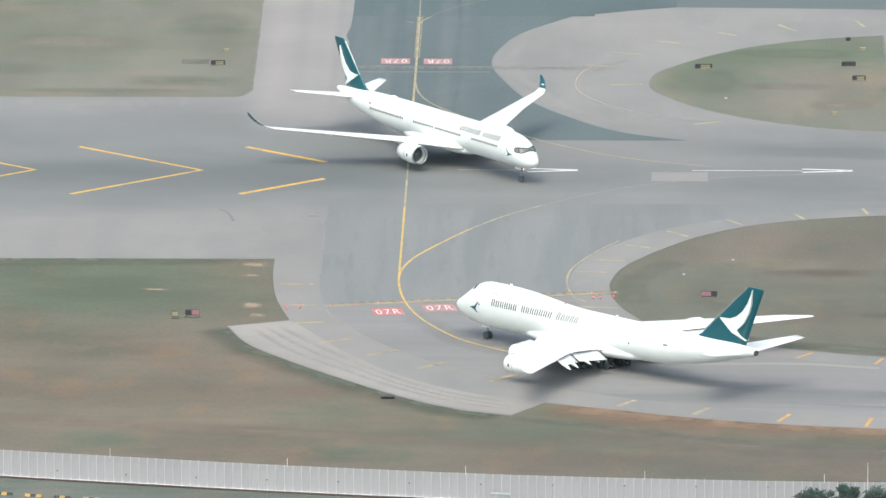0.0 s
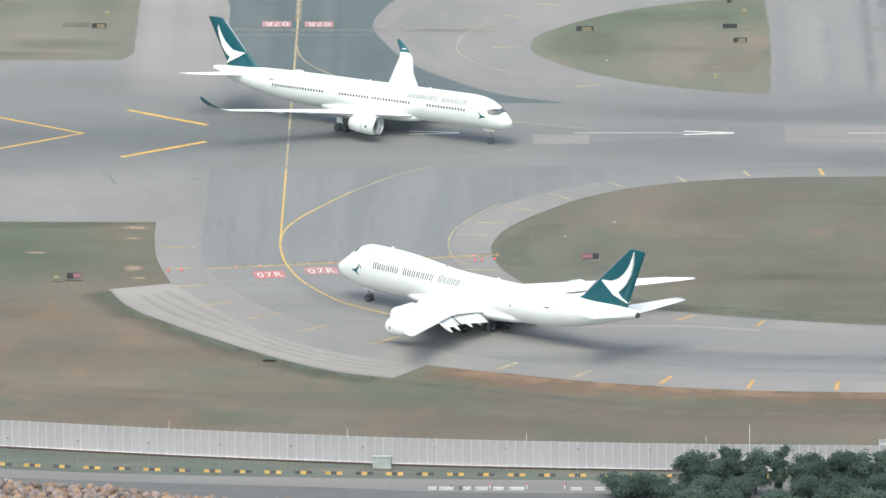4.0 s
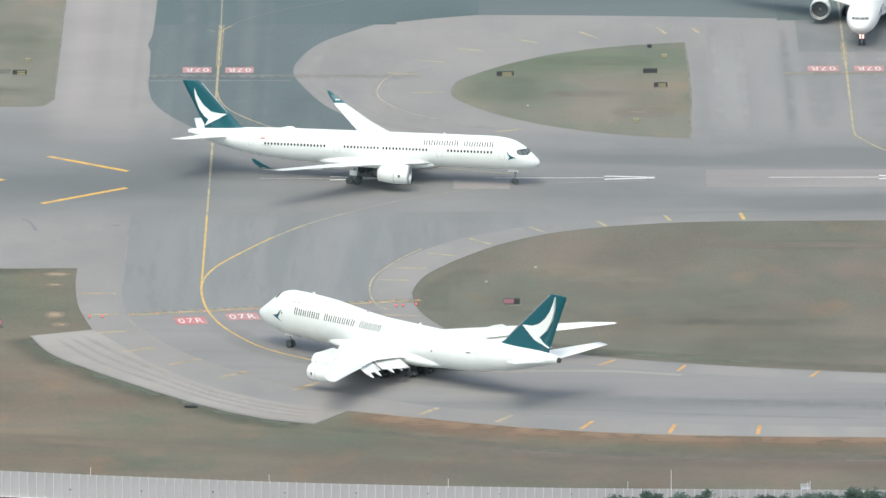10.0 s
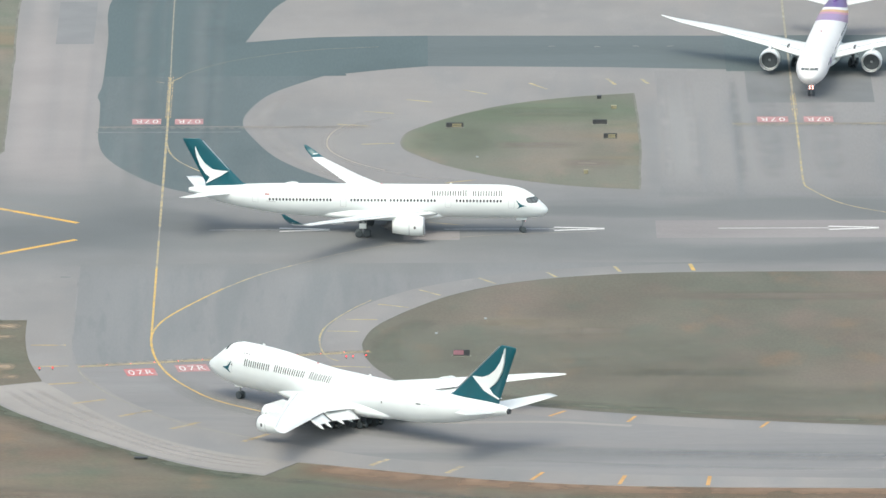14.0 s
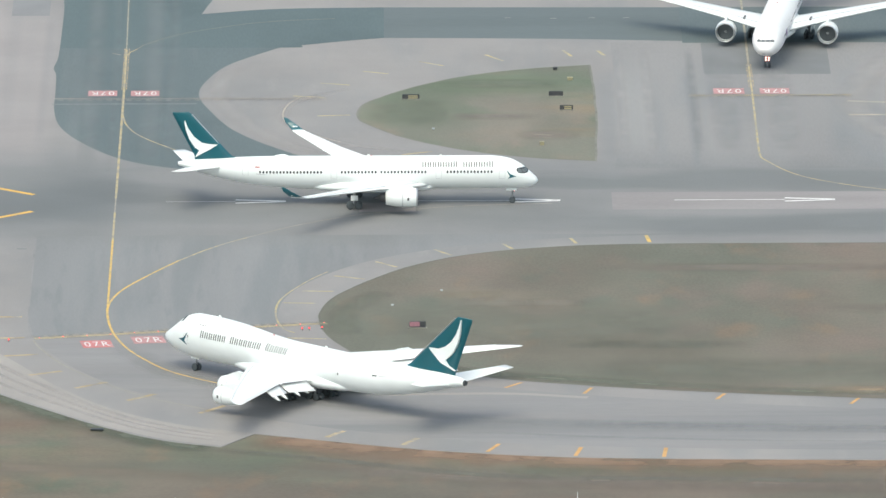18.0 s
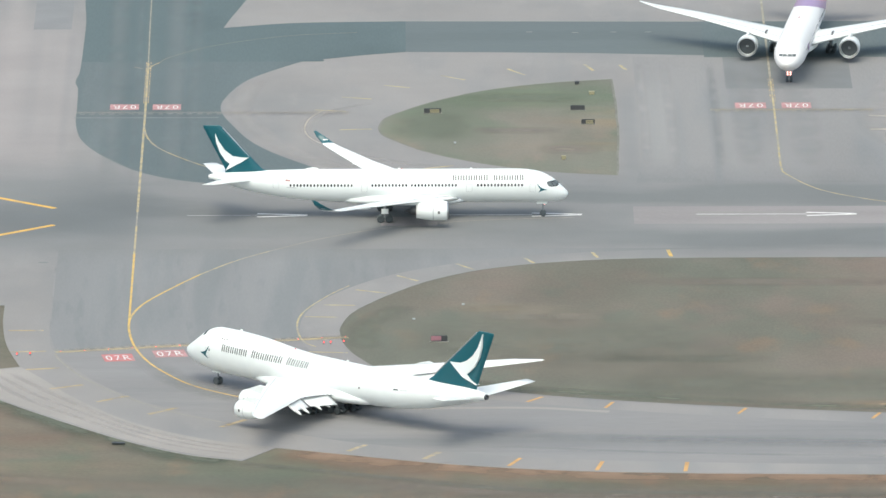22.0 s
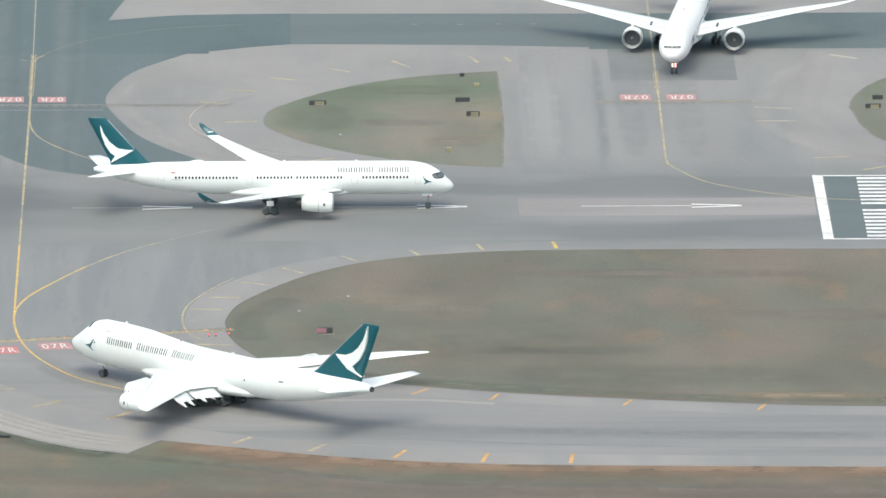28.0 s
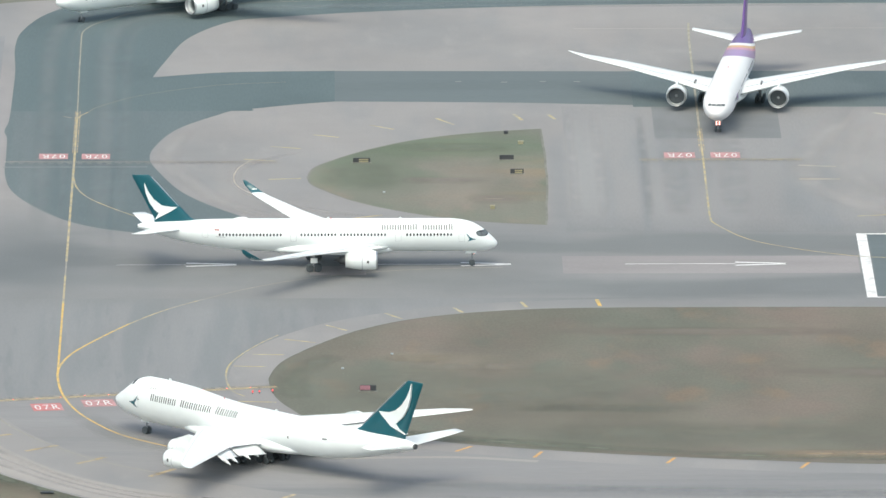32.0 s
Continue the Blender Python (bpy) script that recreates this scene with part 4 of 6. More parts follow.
FOIL = [(0.0, 0.0), (0.012, 0.22), (0.06, 0.52), (0.16, 0.82), (0.32, 1.0), (0.52, 0.88), (0.76, 0.48), (1.0, 0.03)]


def foil_ring(s, y, z, chord, thick, stand=0.0, twist=0.0):
    """A wing section; stand: degrees by which its span turns upright."""
    a, tw = radians(stand), radians(twist)
    pts = [(c, 0.55 * t) for c, t in FOIL] + [(c, -0.45 * t) for c, t in FOIL[::-1][:-1]]
    out = []
    for c, t in pts:
        h = t * thick * chord + (0.5 - c) * chord * math.sin(tw)
        out.append((-(s + c * chord), y - h * math.sin(a), z + h * math.cos(a)))
    return out


def wing(rows, side=1, n=5):
    """Lofted sections; rows of (station of leading edge, y, z, chord, thickness, stand)."""
    rings = []
    for a, b in zip(rows, rows[1:]):
        for k in range(n):
            t = k / n
            rings.append(foil_ring(*[u + (v - u) * t for u, v in zip(a, b)]))
    rings.append(foil_ring(*rows[-1]))
    if side < 0:
        rings = [[(x, -y, z) for x, y, z in r] for r in rings]
    return loft(rings)


def plate(pts, thick, off=None):
    """An upright slab in the plane y = 0 from (station, z) points."""
    bm = bmesh.new()
    tri = geometry.tessellate_polygon([[Vector((p[0], p[1], 0)) for p in pts]])
    for s in (1, -1):
        vs = [bm.verts.new((-p[0], s * thick / 2, p[1])) for p in pts]
        for t in tri:
            bm.faces.new([vs[i] for i in t])
        if s == 1:
            first = vs
    k = len(pts)
    for i in range(k):
        bm.faces.new((first[i], first[(i + 1) % k], vs[(i + 1) % k], vs[i]))
    bmesh.ops.recalc_face_normals(bm, faces=bm.faces)
    return bm


def fin_decal(ta, tf, bf, ba, uv, thick):
    """A plain shape on a fin: corners top aft, top fore, bottom fore, bottom aft; uv from aft to fore and from the top down."""
    pts = []
    for u, v in uv:
        a = [ta[k] + (ba[k] - ta[k]) * v for k in (0, 1)]
        f = [tf[k] + (bf[k] - tf[k]) * v for k in (0, 1)]
        pts.append((a[0] + (f[0] - a[0]) * u, a[1] + (f[1] - a[1]) * u))
    return plate(pts, thick)


def fin_shape(rows):
    """A fin lofted upwards; rows of (station of leading edge, z, chord, thickness)."""
    rings = []
    for a, b in zip(rows, rows[1:]):
        for k in range(4):
            s, z, ch, th = [u + (v - u) * k / 4 for u, v in zip(a, b)]
            rings.append([(-(s + c * ch), t * th * ch * 0.5, z) for c, t in FOIL] + [(-(s + c * ch), -t * th * ch * 0.5, z) for c, t in FOIL[::-1][:-1][:-1]])
    s, z, ch, th = rows[-1]
    rings.append([(-(s + c * ch), t * th * ch * 0.5, z) for c, t in FOIL] + [(-(s + c * ch), -t * th * ch * 0.5, z) for c, t in FOIL[::-1][:-1][:-1]])
    return loft(rings)


def engine(root, s, y, z, length, r, pylon, chevrons=False):
    """A turbofan with its lip at station s."""
    e = part("engine", lathe([(-0.35 * length, 0.80 * r), (-0.10 * length, 0.80 * r), (-0.02 * length, 0.84 * r), (0, 0.88 * r), (-0.012 * length, 0.92 * r), (-0.06 * length, 0.965 * r), (-0.2 * length, r), (-0.45 * length, r), (-0.75 * length, 0.9 * r), (-length, 0.74 * r), (-length, 0.66 * r), (-0.9 * length, 0.66 * r)]), M_SKIN, root, "white turbofan nacelle", True)
    e.matrix_basis = pose(-s, y, z)
    part("intake_lip", lathe([(-0.10 * length, 0.795 * r), (-0.02 * length, 0.835 * r), (0.012, 0.885 * r), (-0.012 * length, 0.925 * r), (-0.05 * length, 0.962 * r)]), M_METAL, e, "polished metal intake lip", True)
    part("fan", lathe([(-0.26 * length, 0.02), (-0.27 * length, 0.80 * r)]), M_FAN, e, "dark fan disc")
    bm = bmesh.new()
    for i in range(20):
        a = 2 * math.pi * i / 20
        p = [Vector((-0.2 * length, math.cos(a + d) * q * r, math.sin(a + d) * q * r)) for q, d in ((0.25, 0), (0.78, 0.10), (0.78, 0.24), (0.25, 0.14))]
        bm.faces.new([bm.verts.new(q) for q in p])
    part("fan_blades", bm, M_FAN, e, "grey fan blades")
    part("spinner", lathe([(-0.14 * length, 0.01), (-0.16 * length, 0.06 * r), (-0.22 * length, 0.14 * r)]), M_STRUT, e, "grey spinner", True)
    part("exhaust_cone", lathe([(-0.85 * length, 0.52 * r), (-1.05 * length, 0.46 * r), (-1.18 * length, 0.40 * r), (-1.18 * length, 0.26 * r), (-1.38 * length, 0.03)]), M_DULL, e, "dark metal exhaust cone", True)
    part("cowl_badge", lathe([(-0.46 * length, 1.004 * r), (-0.49 * length, 1.004 * r)]), M_LINE, e, "grey cowl joint line")
    part("cowl_mark", box(0.36, 0.06, 0.5, (-0.30 * length, math.copysign(r, y), 0)), M_DULL, e, "small dark mark on the cowl")
    py = part("pylon", loft([[(-s - a * length, y - 0.22 * k, z + b * r), (-s - a * length, y + 0.22 * k, z + b * r), (-s - a * length, y + 0.22 * k, z + c * r), (-s - a * length, y - 0.22 * k, z + c * r)] for a, b, c, k in pylon]), M_SKIN, root, "white engine pylon")
    return e


WHEELS = []


def wheel(parent, at, r, w):
    """One wheel with its tyre and hub, about its own axle."""
    t = part("wheel", merge(loft([[(q * math.sin(2 * math.pi * i / 20), x, q * math.cos(2 * math.pi * i / 20)) for i in range(20)] for x, q in ((-w / 2, r * 0.62), (-w / 2, r * 0.86), (-w * 0.36, r * 0.98), (0, r), (w * 0.36, r * 0.98), (w / 2, r * 0.86), (w / 2, r * 0.62))])), M_TYRE, parent, "black rubber tyre", True)
    t.matrix_basis = pose(*at)
    part("rim", loft([[(q * math.sin(2 * math.pi * i / 12), x, q * math.cos(2 * math.pi * i / 12)) for i in range(12)] for x, q in ((-w * 0.42, r * 0.2), (-w * 0.53, r * 0.58), (w * 0.53, r * 0.58), (w * 0.42, r * 0.2))]), M_DULL, t, "dark grey wheel rim")
    return t


def nose_gear(root, s, z_top, r, lights):
    g = part("nose_gear", merge(rod((-s, 0, z_top), (-s, 0, r * 0.9), 0.16), rod((-s, -0.45, r), (-s, 0.45, r), 0.11), rod((-s - 0.1, 0, z_top - 0.2), (-s + 1.5, 0, z_top + 0.3), 0.09), box(0.25, 0.5, 0.35, (-s + 0.2, 0, z_top - 0.5), 0.03)), M_STRUT, root, "grey nose gear leg")
    for y in (-0.42, 0.42):
        wheel(g, (-s, y, r), r, 0.4)
    for y in (-0.62, 0.62):
        part("gear_door", box(1.9, 0.05, 0.85, (-s - 0.2, y, z_top - 0.28), 0.02), M_SKIN, root, "white nose gear door")
    if lights:
        # Block added behind the lamps, its dark red painted for their glow.
        part("lamp_bracket", box(0.16, 0.98, 0.5 * lights, (-s + 0.2, 0, z_top - 0.54 - 0.21 * lights), 0.04), M_DARKRED, g, "dark red block painted for the glow round the lamps")
        for y in (-0.28, 0.28):
            for z in (0, 0.42)[:lights]:
                part("taxi_light", rod((-s + 0.25, y, z_top - 0.75 - z), (-s + 0.36, y, z_top - 0.75 - z), 0.17, n=10), M_WHITELIGHT, g, "lit taxi lamp")
    return g


def main_gear(root, s, y, z_top, r, pairs, lean=0.0):
    g = part("main_gear", merge(rod((-s, y, z_top), (-s, y, r), 0.24), rod((-s, y + (0.9 if y < 0 else -0.9), z_top - 0.2), (-s, y, r + 0.9), 0.13), box(1.5 * pairs, 0.3, 0.3, (-s, y, r), 0.05)), M_STRUT, root, "grey main gear leg with bogie")
    for i in range(pairs):
        x = -s + (i - (pairs - 1) / 2) * 1.52
        for k in (-0.62, 0.62):
            wheel(g, (x, y + k, r), r, 0.5)
    part("gear_door", box(1.3, 0.06, 0.95, (-s, y + math.copysign(0.95, y), z_top - 0.7), 0.02), M_SKIN, g, "white gear door")
    return g


def word_bars(root, hull, s0, s1, z0, z1, words, side):
    """Plain dark bars where the operator's name is painted, one a letter, between two heights."""
    gap = 0.9
    total = sum(words) + gap * (len(words) - 1)
    unit, k = (s1 - s0) / total, 0.0
    for w in words:
        for i in range(w):
            u0, u1 = s0 + (k + i + 0.18) * unit, s0 + (k + i + 0.82) * unit
            mid, half = (u0 + u1) / 2, 0.095 * unit
            _, up, low = hull.at(mid)
            top, a1 = [math.degrees(math.acos((z - (up + low) / 2) / ((up - low) / 2))) for z in (z0 if i == 0 else z0 - 0.12 * (z0 - z1), z1)]
            for k2 in (-0.23, 0.23):
                part("name_bar", hull.patch(mid + k2 * unit - half, mid + k2 * unit + half, side * top, side * a1, 0.05, 1, 4), M_LETTER, root)
        k += w + gap


def windows(root, hull, runs, z, pitch, side, w=0.34, h=0.50):
    me = None
    for s0, s1 in runs:
        for i in range(int((s1 - s0) / pitch)):
            s = s0 + i * pitch
            _, top, bot = hull.at(s)
            ang = math.degrees(math.acos((2 * z - top - bot) / (top - bot)))
            c = hull.spot(s, side * ang, 0.02)
            if me is None:
                bm = bmesh.new()
                ring = []
                for k in range(8):
                    a = 2 * math.pi * (k + 0.5) / 8
                    ring.append(bm.verts.new((w / 2 * 1.1 * math.cos(a), 0, h / 2 * 1.1 * math.sin(a))))
                bm.faces.new(ring)
                me = link("cabin_window", bm, M_CABIN)
            share("cabin_window", me, root, Matrix.Translation(c) @ pose(0, 0, 0, side * (90 - ang)))


def door(root, hull, s, ang, side, w=1.05, h=38):
    bm = hull.patch(s, s + 0.06, side * (ang - h / 2), side * (ang + h / 2), 0.022, 1, 6)
    bm = merge(bm, hull.patch(s + w, s + w + 0.06, side * (ang - h / 2), side * (ang + h / 2), 0.022, 1, 6), hull.patch(s, s + w + 0.06, side * (ang - h / 2), side * (ang - h / 2 + 1.2), 0.022, 2, 1), hull.patch(s, s + w + 0.06, side * (ang + h / 2 - 1.2), side * (ang + h / 2), 0.022, 2, 1))
    part("cabin_door", bm, M_LINE, root, "grey outline of a cabin door")


def mark_on_nose(root, hull, s, ang, size, side):
    """The operator's mark as a plain curved shape."""
    pts = [(0.50, -14), (0.33, -8.5), (0.20, -4.5), (0.07, -1.5), (-0.15, 0.2), (-0.50, 1.5), (-0.12, 6), (0.14, 9.8), (0.39, 14), (0.29, 9), (0.18, 5), (0.23, 2), (0.34, -3), (0.44, -8.5)]
    part("nose_mark", hull.shape([(s + size * a, side * (ang + 1.2 * b)) for a, b in pts]), M_TEAL, root, "dark teal curved mark")


FIN_MARK = ((0.58, 0.03), (0.48, 0.135), (0.41, 0.30), (0.43, 0.46), (0.52, 0.57), (0.66, 0.63), (0.93, 0.645), (0.82, 0.69), (0.70, 0.74), (0.40, 0.88), (0.03, 0.985), (0.20, 0.91), (0.33, 0.82), (0.27, 0.74), (0.22, 0.66), (0.20, 0.475), (0.27, 0.287), (0.42, 0.135))


def twinjet_teal():
    root = base("passenger_airliner")
    hull = Hull([(0, 0.04, 4.26, 4.18), (0.35, 0.78, 4.86, 3.58), (1.0, 1.32, 5.5, 3.2), (2.0, 1.85, 6.4, 2.92), (3.2, 2.28, 7.35, 2.8), (5.0, 2.68, 8.25, 2.74), (7.0, 2.9, 8.66, 2.75), (9.0, 2.98, 8.82, 2.75), (41, 2.98, 8.82, 2.75), (48, 2.82, 8.8, 3.15), (54, 2.35, 8.68, 4.0), (60, 1.6, 8.42, 5.3), (63.4, 0.9, 8.2, 6.4), (65.4, 0.48, 8.0, 7.05), (65.9, 0.3, 7.85, 7.2)])
    part("fuselage", hull.skin(0, 65.9), M_SKIN, root, "glossy white fuselage", True)
    part("exhaust_outlet", lathe([(0, 0.28), (-0.12, 0.3), (-0.12, 0.05)]), M_DULL, root).matrix_basis = pose(-65.86, 0, 7.52)
    part("belly_fairing", loft([[(-s, w * math.sin(2 * math.pi * i / 24), 3.4 + (h if math.cos(2 * math.pi * i / 24) < 0 else 1.5 * h) * math.cos(2 * math.pi * i / 24)) for i in range(24)] for s, w, h in ((18, 0.6, 0.2), (20, 2.4, 0.85), (23, 3.3, 1.1), (30, 3.55, 1.2), (36, 3.3, 1.1), (40, 2.3, 0.8), (43, 0.6, 0.2))]), M_SKIN, root, "white wing-to-body fairing", True)
    for side in (1, -1):
        wg = part("wing", wing([(20.0, 2.3, 3.75, 13.2, 0.12, 0), (26.9, 10.6, 4.9, 7.9, 0.105, 0), (35.9, 21.6, 6.12, 4.4, 0.09, 0), (41.4, 29.6, 7.0, 2.9, 0.10, 8), (42.4, 30.6, 7.25, 2.5, 0.09, 22), (42.95, 31.05, 7.5, 2.25, 0.09, 33)], side), M_WING, root, "long swept white wing", True)
        tip = part("wingtip", wing([(42.95, 31.05, 7.5, 2.25, 0.09, 33), (43.5, 31.5, 7.78, 2.0, 0.09, 45), (44.9, 32.2, 8.7, 1.5, 0.08, 64), (46.3, 32.45, 9.6, 0.5, 0.08, 72)], side), M_TEAL, root, "upswept teal wingtip", True)
        part("tip_mark", box(0.9, 0.12, 0.35, (-44.6, side * 31.6, 8.0), 0.03, None), M_SKIN, tip, "white mark")
        for y in (8.2, 14.6, 20.6):
            zz, ss = 3.75 + (y - 2.3) * 0.124, 20.0 + (y - 2.3) * 0.75 + (12.6 - y * 0.42) * 0.62
            part("flap_fairing", lathe([(0, 0.02), (-0.5, 0.20), (-1.8, 0.30), (-2.9, 0.20), (-3.5, 0.03)], 12), M_SKIN, wg, "white flap track fairing", True).matrix_basis = pose(-ss, side * y, zz - 0.30)
        part("slat_line", merge(rod((-21.9, side * 3.4, 4.45), (-27.8, side * 10.6, 5.25), 0.05), rod((-27.8, side * 10.6, 5.25), (-36.4, side * 21.6, 6.28), 0.05), rod((-36.4, side * 21.6, 6.28), (-41.6, side * 29.2, 7.08), 0.05)), M_LINE, wg, "thin grey slat line")
        part("stabiliser", wing([(57.4, 0.8, 7.0, 6.8, 0.10, 0), (64.4, 9.9, 8.0, 2.6, 0.09, 0)], side), M_WING, root, "swept white tailplane", True)
        engine(root, 22.0, side * 10.7, 3.2, 5.9, 1.78, [(0.12, 0.93, 1.02, 0.4), (0.35, 0.9, 1.32, 1), (0.7, 0.75, 1.42, 1), (1.05, 0.6, 1.25, 0.8), (1.45, 0.6, 0.95, 0.2)])
        windows(root, hull, [(8.5, 17.3), (20.6, 29.3), (29.7, 37.0), (39.7, 52.0)], 6.36, 0.62, side)
        for s in (6.0, 17.6, 36.8, 53.0):
            door(root, hull, s, 89, side, 1.05, 27)
        word_bars(root, hull, 8.1, 21.3, 8.12, 7.2, (6, 7), side)
        mark_on_nose(root, hull, 4.8, 86, 1.85, side)
        part("registration_bar", hull.patch(49.8, 51.6, side * 92, side * 95, 0.03, 2, 1), M_LINE, root, "grey registration bar")
        part("flag_bar", hull.patch(50.9, 51.8, side * 62, side * 69, 0.03, 1, 1), M_REDF, root, "small red flag")
        main_gear(root, 33.6, side * 5.3, 2.9, 0.7, 2)
    for side in (1, -1):
        mask = part("cockpit_mask", hull.shape([(s, side * a) for s, a in ((1.72, 0), (1.78, 30), (2.04, 50), (2.6, 62), (3.15, 69), (3.5, 70), (3.8, 66), (3.95, 59), (3.78, 51), (3.35, 43), (2.85, 31), (2.48, 14), (2.36, 0))]), M_GLASS, root, "black rounded mask round the cockpit windows")
        # Panes whose grey colour holds the reflected sky.
        part("cockpit_pane", hull.shape([(s, side * a) for s, a in ((1.84, 2), (1.9, 28), (2.08, 38), (2.62, 34), (2.38, 16), (2.28, 2))], 0.045), M_PANE, mask, "windscreen pane with the sky reflection painted in as grey")
        part("cockpit_pane", hull.shape([(s, side * a) for s, a in ((2.14, 40), (2.2, 50), (2.62, 58), (3.0, 46), (2.76, 37))], 0.045), M_PANE, mask, "windscreen pane with the sky reflection painted in as grey")
        part("cockpit_pane", hull.shape([(s, side * a) for s, a in ((2.76, 60), (3.2, 66.5), (3.48, 67.5), (3.74, 63.5), (3.82, 58.5), (3.66, 52.5), (3.2, 46.5))], 0.045), M_PANE, mask, "side pane with the sky reflection painted in as grey")
    part("fin", fin_shape([(54.2, 8.1, 8.6, 0.10), (56.1, 9.0, 6.75, 0.10), (63.3, 16.7, 3.5, 0.10), (63.9, 17.1, 2.95, 0.08)]), M_TEAL, root, "teal tail fin", True)
    part("fin_edge", merge(rod((-58.4, 0, 11.15), (-63.3, 0, 16.65), 0.12)), M_METAL, root, "bright metal leading edge of the fin")
    part("fin_mark", fin_decal((66.85, 17.05), (63.55, 16.95), (56.1, 8.5), (62.7, 8.1), ((0.42, 0.15), (0.34, 0.33), (0.36, 0.51), (0.50, 0.645), (0.74, 0.68), (0.97, 0.695), (0.80, 0.735), (0.62, 0.785), (0.28, 0.865), (0.04, 0.93), (0.17, 0.85), (0.26, 0.80), (0.18, 0.73), (0.14, 0.57), (0.20, 0.37), (0.32, 0.22)), 0.84), M_SKIN, root, "white curved mark on the fin")
    part("antenna_dome", lathe([(0, 0.02), (-0.5, 0.30), (-1.3, 0.36), (-2.2, 0.22), (-2.7, 0.03)], 14), M_SKIN, root, "white antenna dome", True).matrix_basis = pose(-45.6, 0, 8.82)
    for s in (17.8, 31.0):
        part("blade_antenna", box(0.4, 0.06, 0.3, (-s, 0, 8.92), 0.02), M_SKIN, root, "small white blade antenna")
    part("beacon", rod((-30.5, 0, 8.78), (-30.5, 0, 8.98), 0.14, 0.09), M_REDP, root, "red beacon")
    nose_gear(root, 4.65, 3.1, 0.54, 1)
    return root


def freighter():
    root = base("cargo_jumbo")
    hull = Hull([(0, 0.05, 5.45, 5.35), (0.4, 0.74, 5.92, 4.85), (1.2, 1.36, 6.5, 4.2), (2.5, 2.0, 7.35, 3.55), (3.8, 2.48, 8.25, 3.1), (5.0, 2.78, 9.1, 2.85), (6.4, 3.02, 9.85, 2.62), (8.4, 3.2, 10.28, 2.42), (12, 3.25, 10.3, 2.35), (18, 3.25, 10.1, 2.35), (23, 3.25, 9.6, 2.35), (28, 3.25, 9.1, 2.35), (32, 3.25, 8.9, 2.35), (46, 3.25, 8.85, 2.35), (53, 3.12, 8.85, 2.75), (60, 2.62, 8.95, 3.85), (67, 1.7, 9.0, 5.5), (71.5, 0.98, 8.85, 6.75), (73.6, 0.62, 8.6, 7.3), (74.0, 0.5, 8.45, 7.4)])
    part("fuselage", hull.skin(0, 74), M_SKIN, root, "glossy white fuselage with forward hump", True)
    part("exhaust_outlet", lathe([(0.05, 0.52), (-0.35, 0.42), (-0.35, 0.3), (-0.2, 0.02)]), M_DULL, root, "dark exhaust outlet").matrix_basis = pose(-73.95, 0, 7.9)
    part("belly_fairing", loft([[(-s, w * math.sin(2 * math.pi * i / 24), 3.3 + (h if math.cos(2 * math.pi * i / 24) < 0 else 1.5 * h) * math.cos(2 * math.pi * i / 24)) for i in range(24)] for s, w, h in ((17.5, 1.4, 0.4), (21, 2.9, 0.95), (25, 3.75, 1.35), (33, 3.95, 1.5), (41, 3.7, 1.4), (46, 2.8, 1.0), (50, 0.9, 0.3))]), M_SKIN, root, "white wing-to-body fairing", True)
    for side in (1, -1):
        wg = part("wing", wing([(23.2, 2.6, 3.6, 16.6, 0.12, 0), (32.0, 12.6, 4.75, 9.9, 0.105, 0), (41.5, 23.4, 5.4, 6.3, 0.095, 0), (49.1, 31.6, 6.0, 3.6, 0.09, 0), (51.7, 33.4, 6.15, 2.1, 0.08, 0), (53.2, 34.0, 6.25, 0.7, 0.08, 0)], side), M_WING, root, "broad swept white wing", True)
        part("slat_line", merge(rod((-26.2, side * 4.0, 4.52), (-33.2, side * 12.6, 5.2), 0.05), rod((-33.2, side * 12.6, 5.2), (-42.2, side * 23.4, 5.66), 0.05), rod((-42.2, side * 23.4, 5.66), (-49.5, side * 31.6, 6.14), 0.05)), M_LINE, wg, "thin grey slat line")
        # lowered flaps behind the trailing edge
        for (sa, ya, za), (sb, yb, zb), ch in (((39.7, 4.9, 3.15), (41.1, 12.2, 3.95), 2.8), ((41.7, 13.2, 4.1), (45.1, 19.4, 4.66), 2.3)):
            fl = part("flap", wing([(sa, ya, za, ch, 0.10, 0, 27), (sb, yb, zb, ch * 0.8, 0.10, 0, 27)], side), M_WING, root, "lowered white wing flap", True)
            ga, gb = ((40.2, 3.9), (41.85, 4.76)) if ya < 10 else ((42.15, 4.84), (45.75, 5.24))
            # Dark rod laid along the flap slot in place of its shade.
            part("flap_gap", rod((-ga[0], side * ya, ga[1]), (-gb[0], side * yb, gb[1]), 0.07), M_DULL, fl, "thin dark rod painted for the shade ahead of the flap")
        for y in (7.0, 10.4, 15.4, 18.4):
            part("flap_fairing", lathe([(0, 0.02), (-0.8, 0.25), (-2.0, 0.32), (-3.0, 0.24), (-3.8, 0.03)], 12), M_SKIN, wg, "white flap track fairing", True).matrix_basis = pose(-(36.4 + y * 0.42), side * y, 3.0 + 0.1 * y, 0, -20)
        part("stabiliser", wing([(64.8, 1.0, 7.35, 6.9, 0.09, 0), (72.2, 11.1, 9.1, 2.6, 0.08, 0)], side), M_WING, root, "swept white tailplane", True)
        engine(root, 26.2, side * 11.6, 2.3, 5.0, 1.52, [(0.12, 0.93, 1.02, 0.4), (0.4, 0.9, 1.35, 1), (0.8, 0.75, 1.85, 1), (1.2, 0.6, 1.7, 0.8), (1.8, 0.6, 1.3, 0.2)])
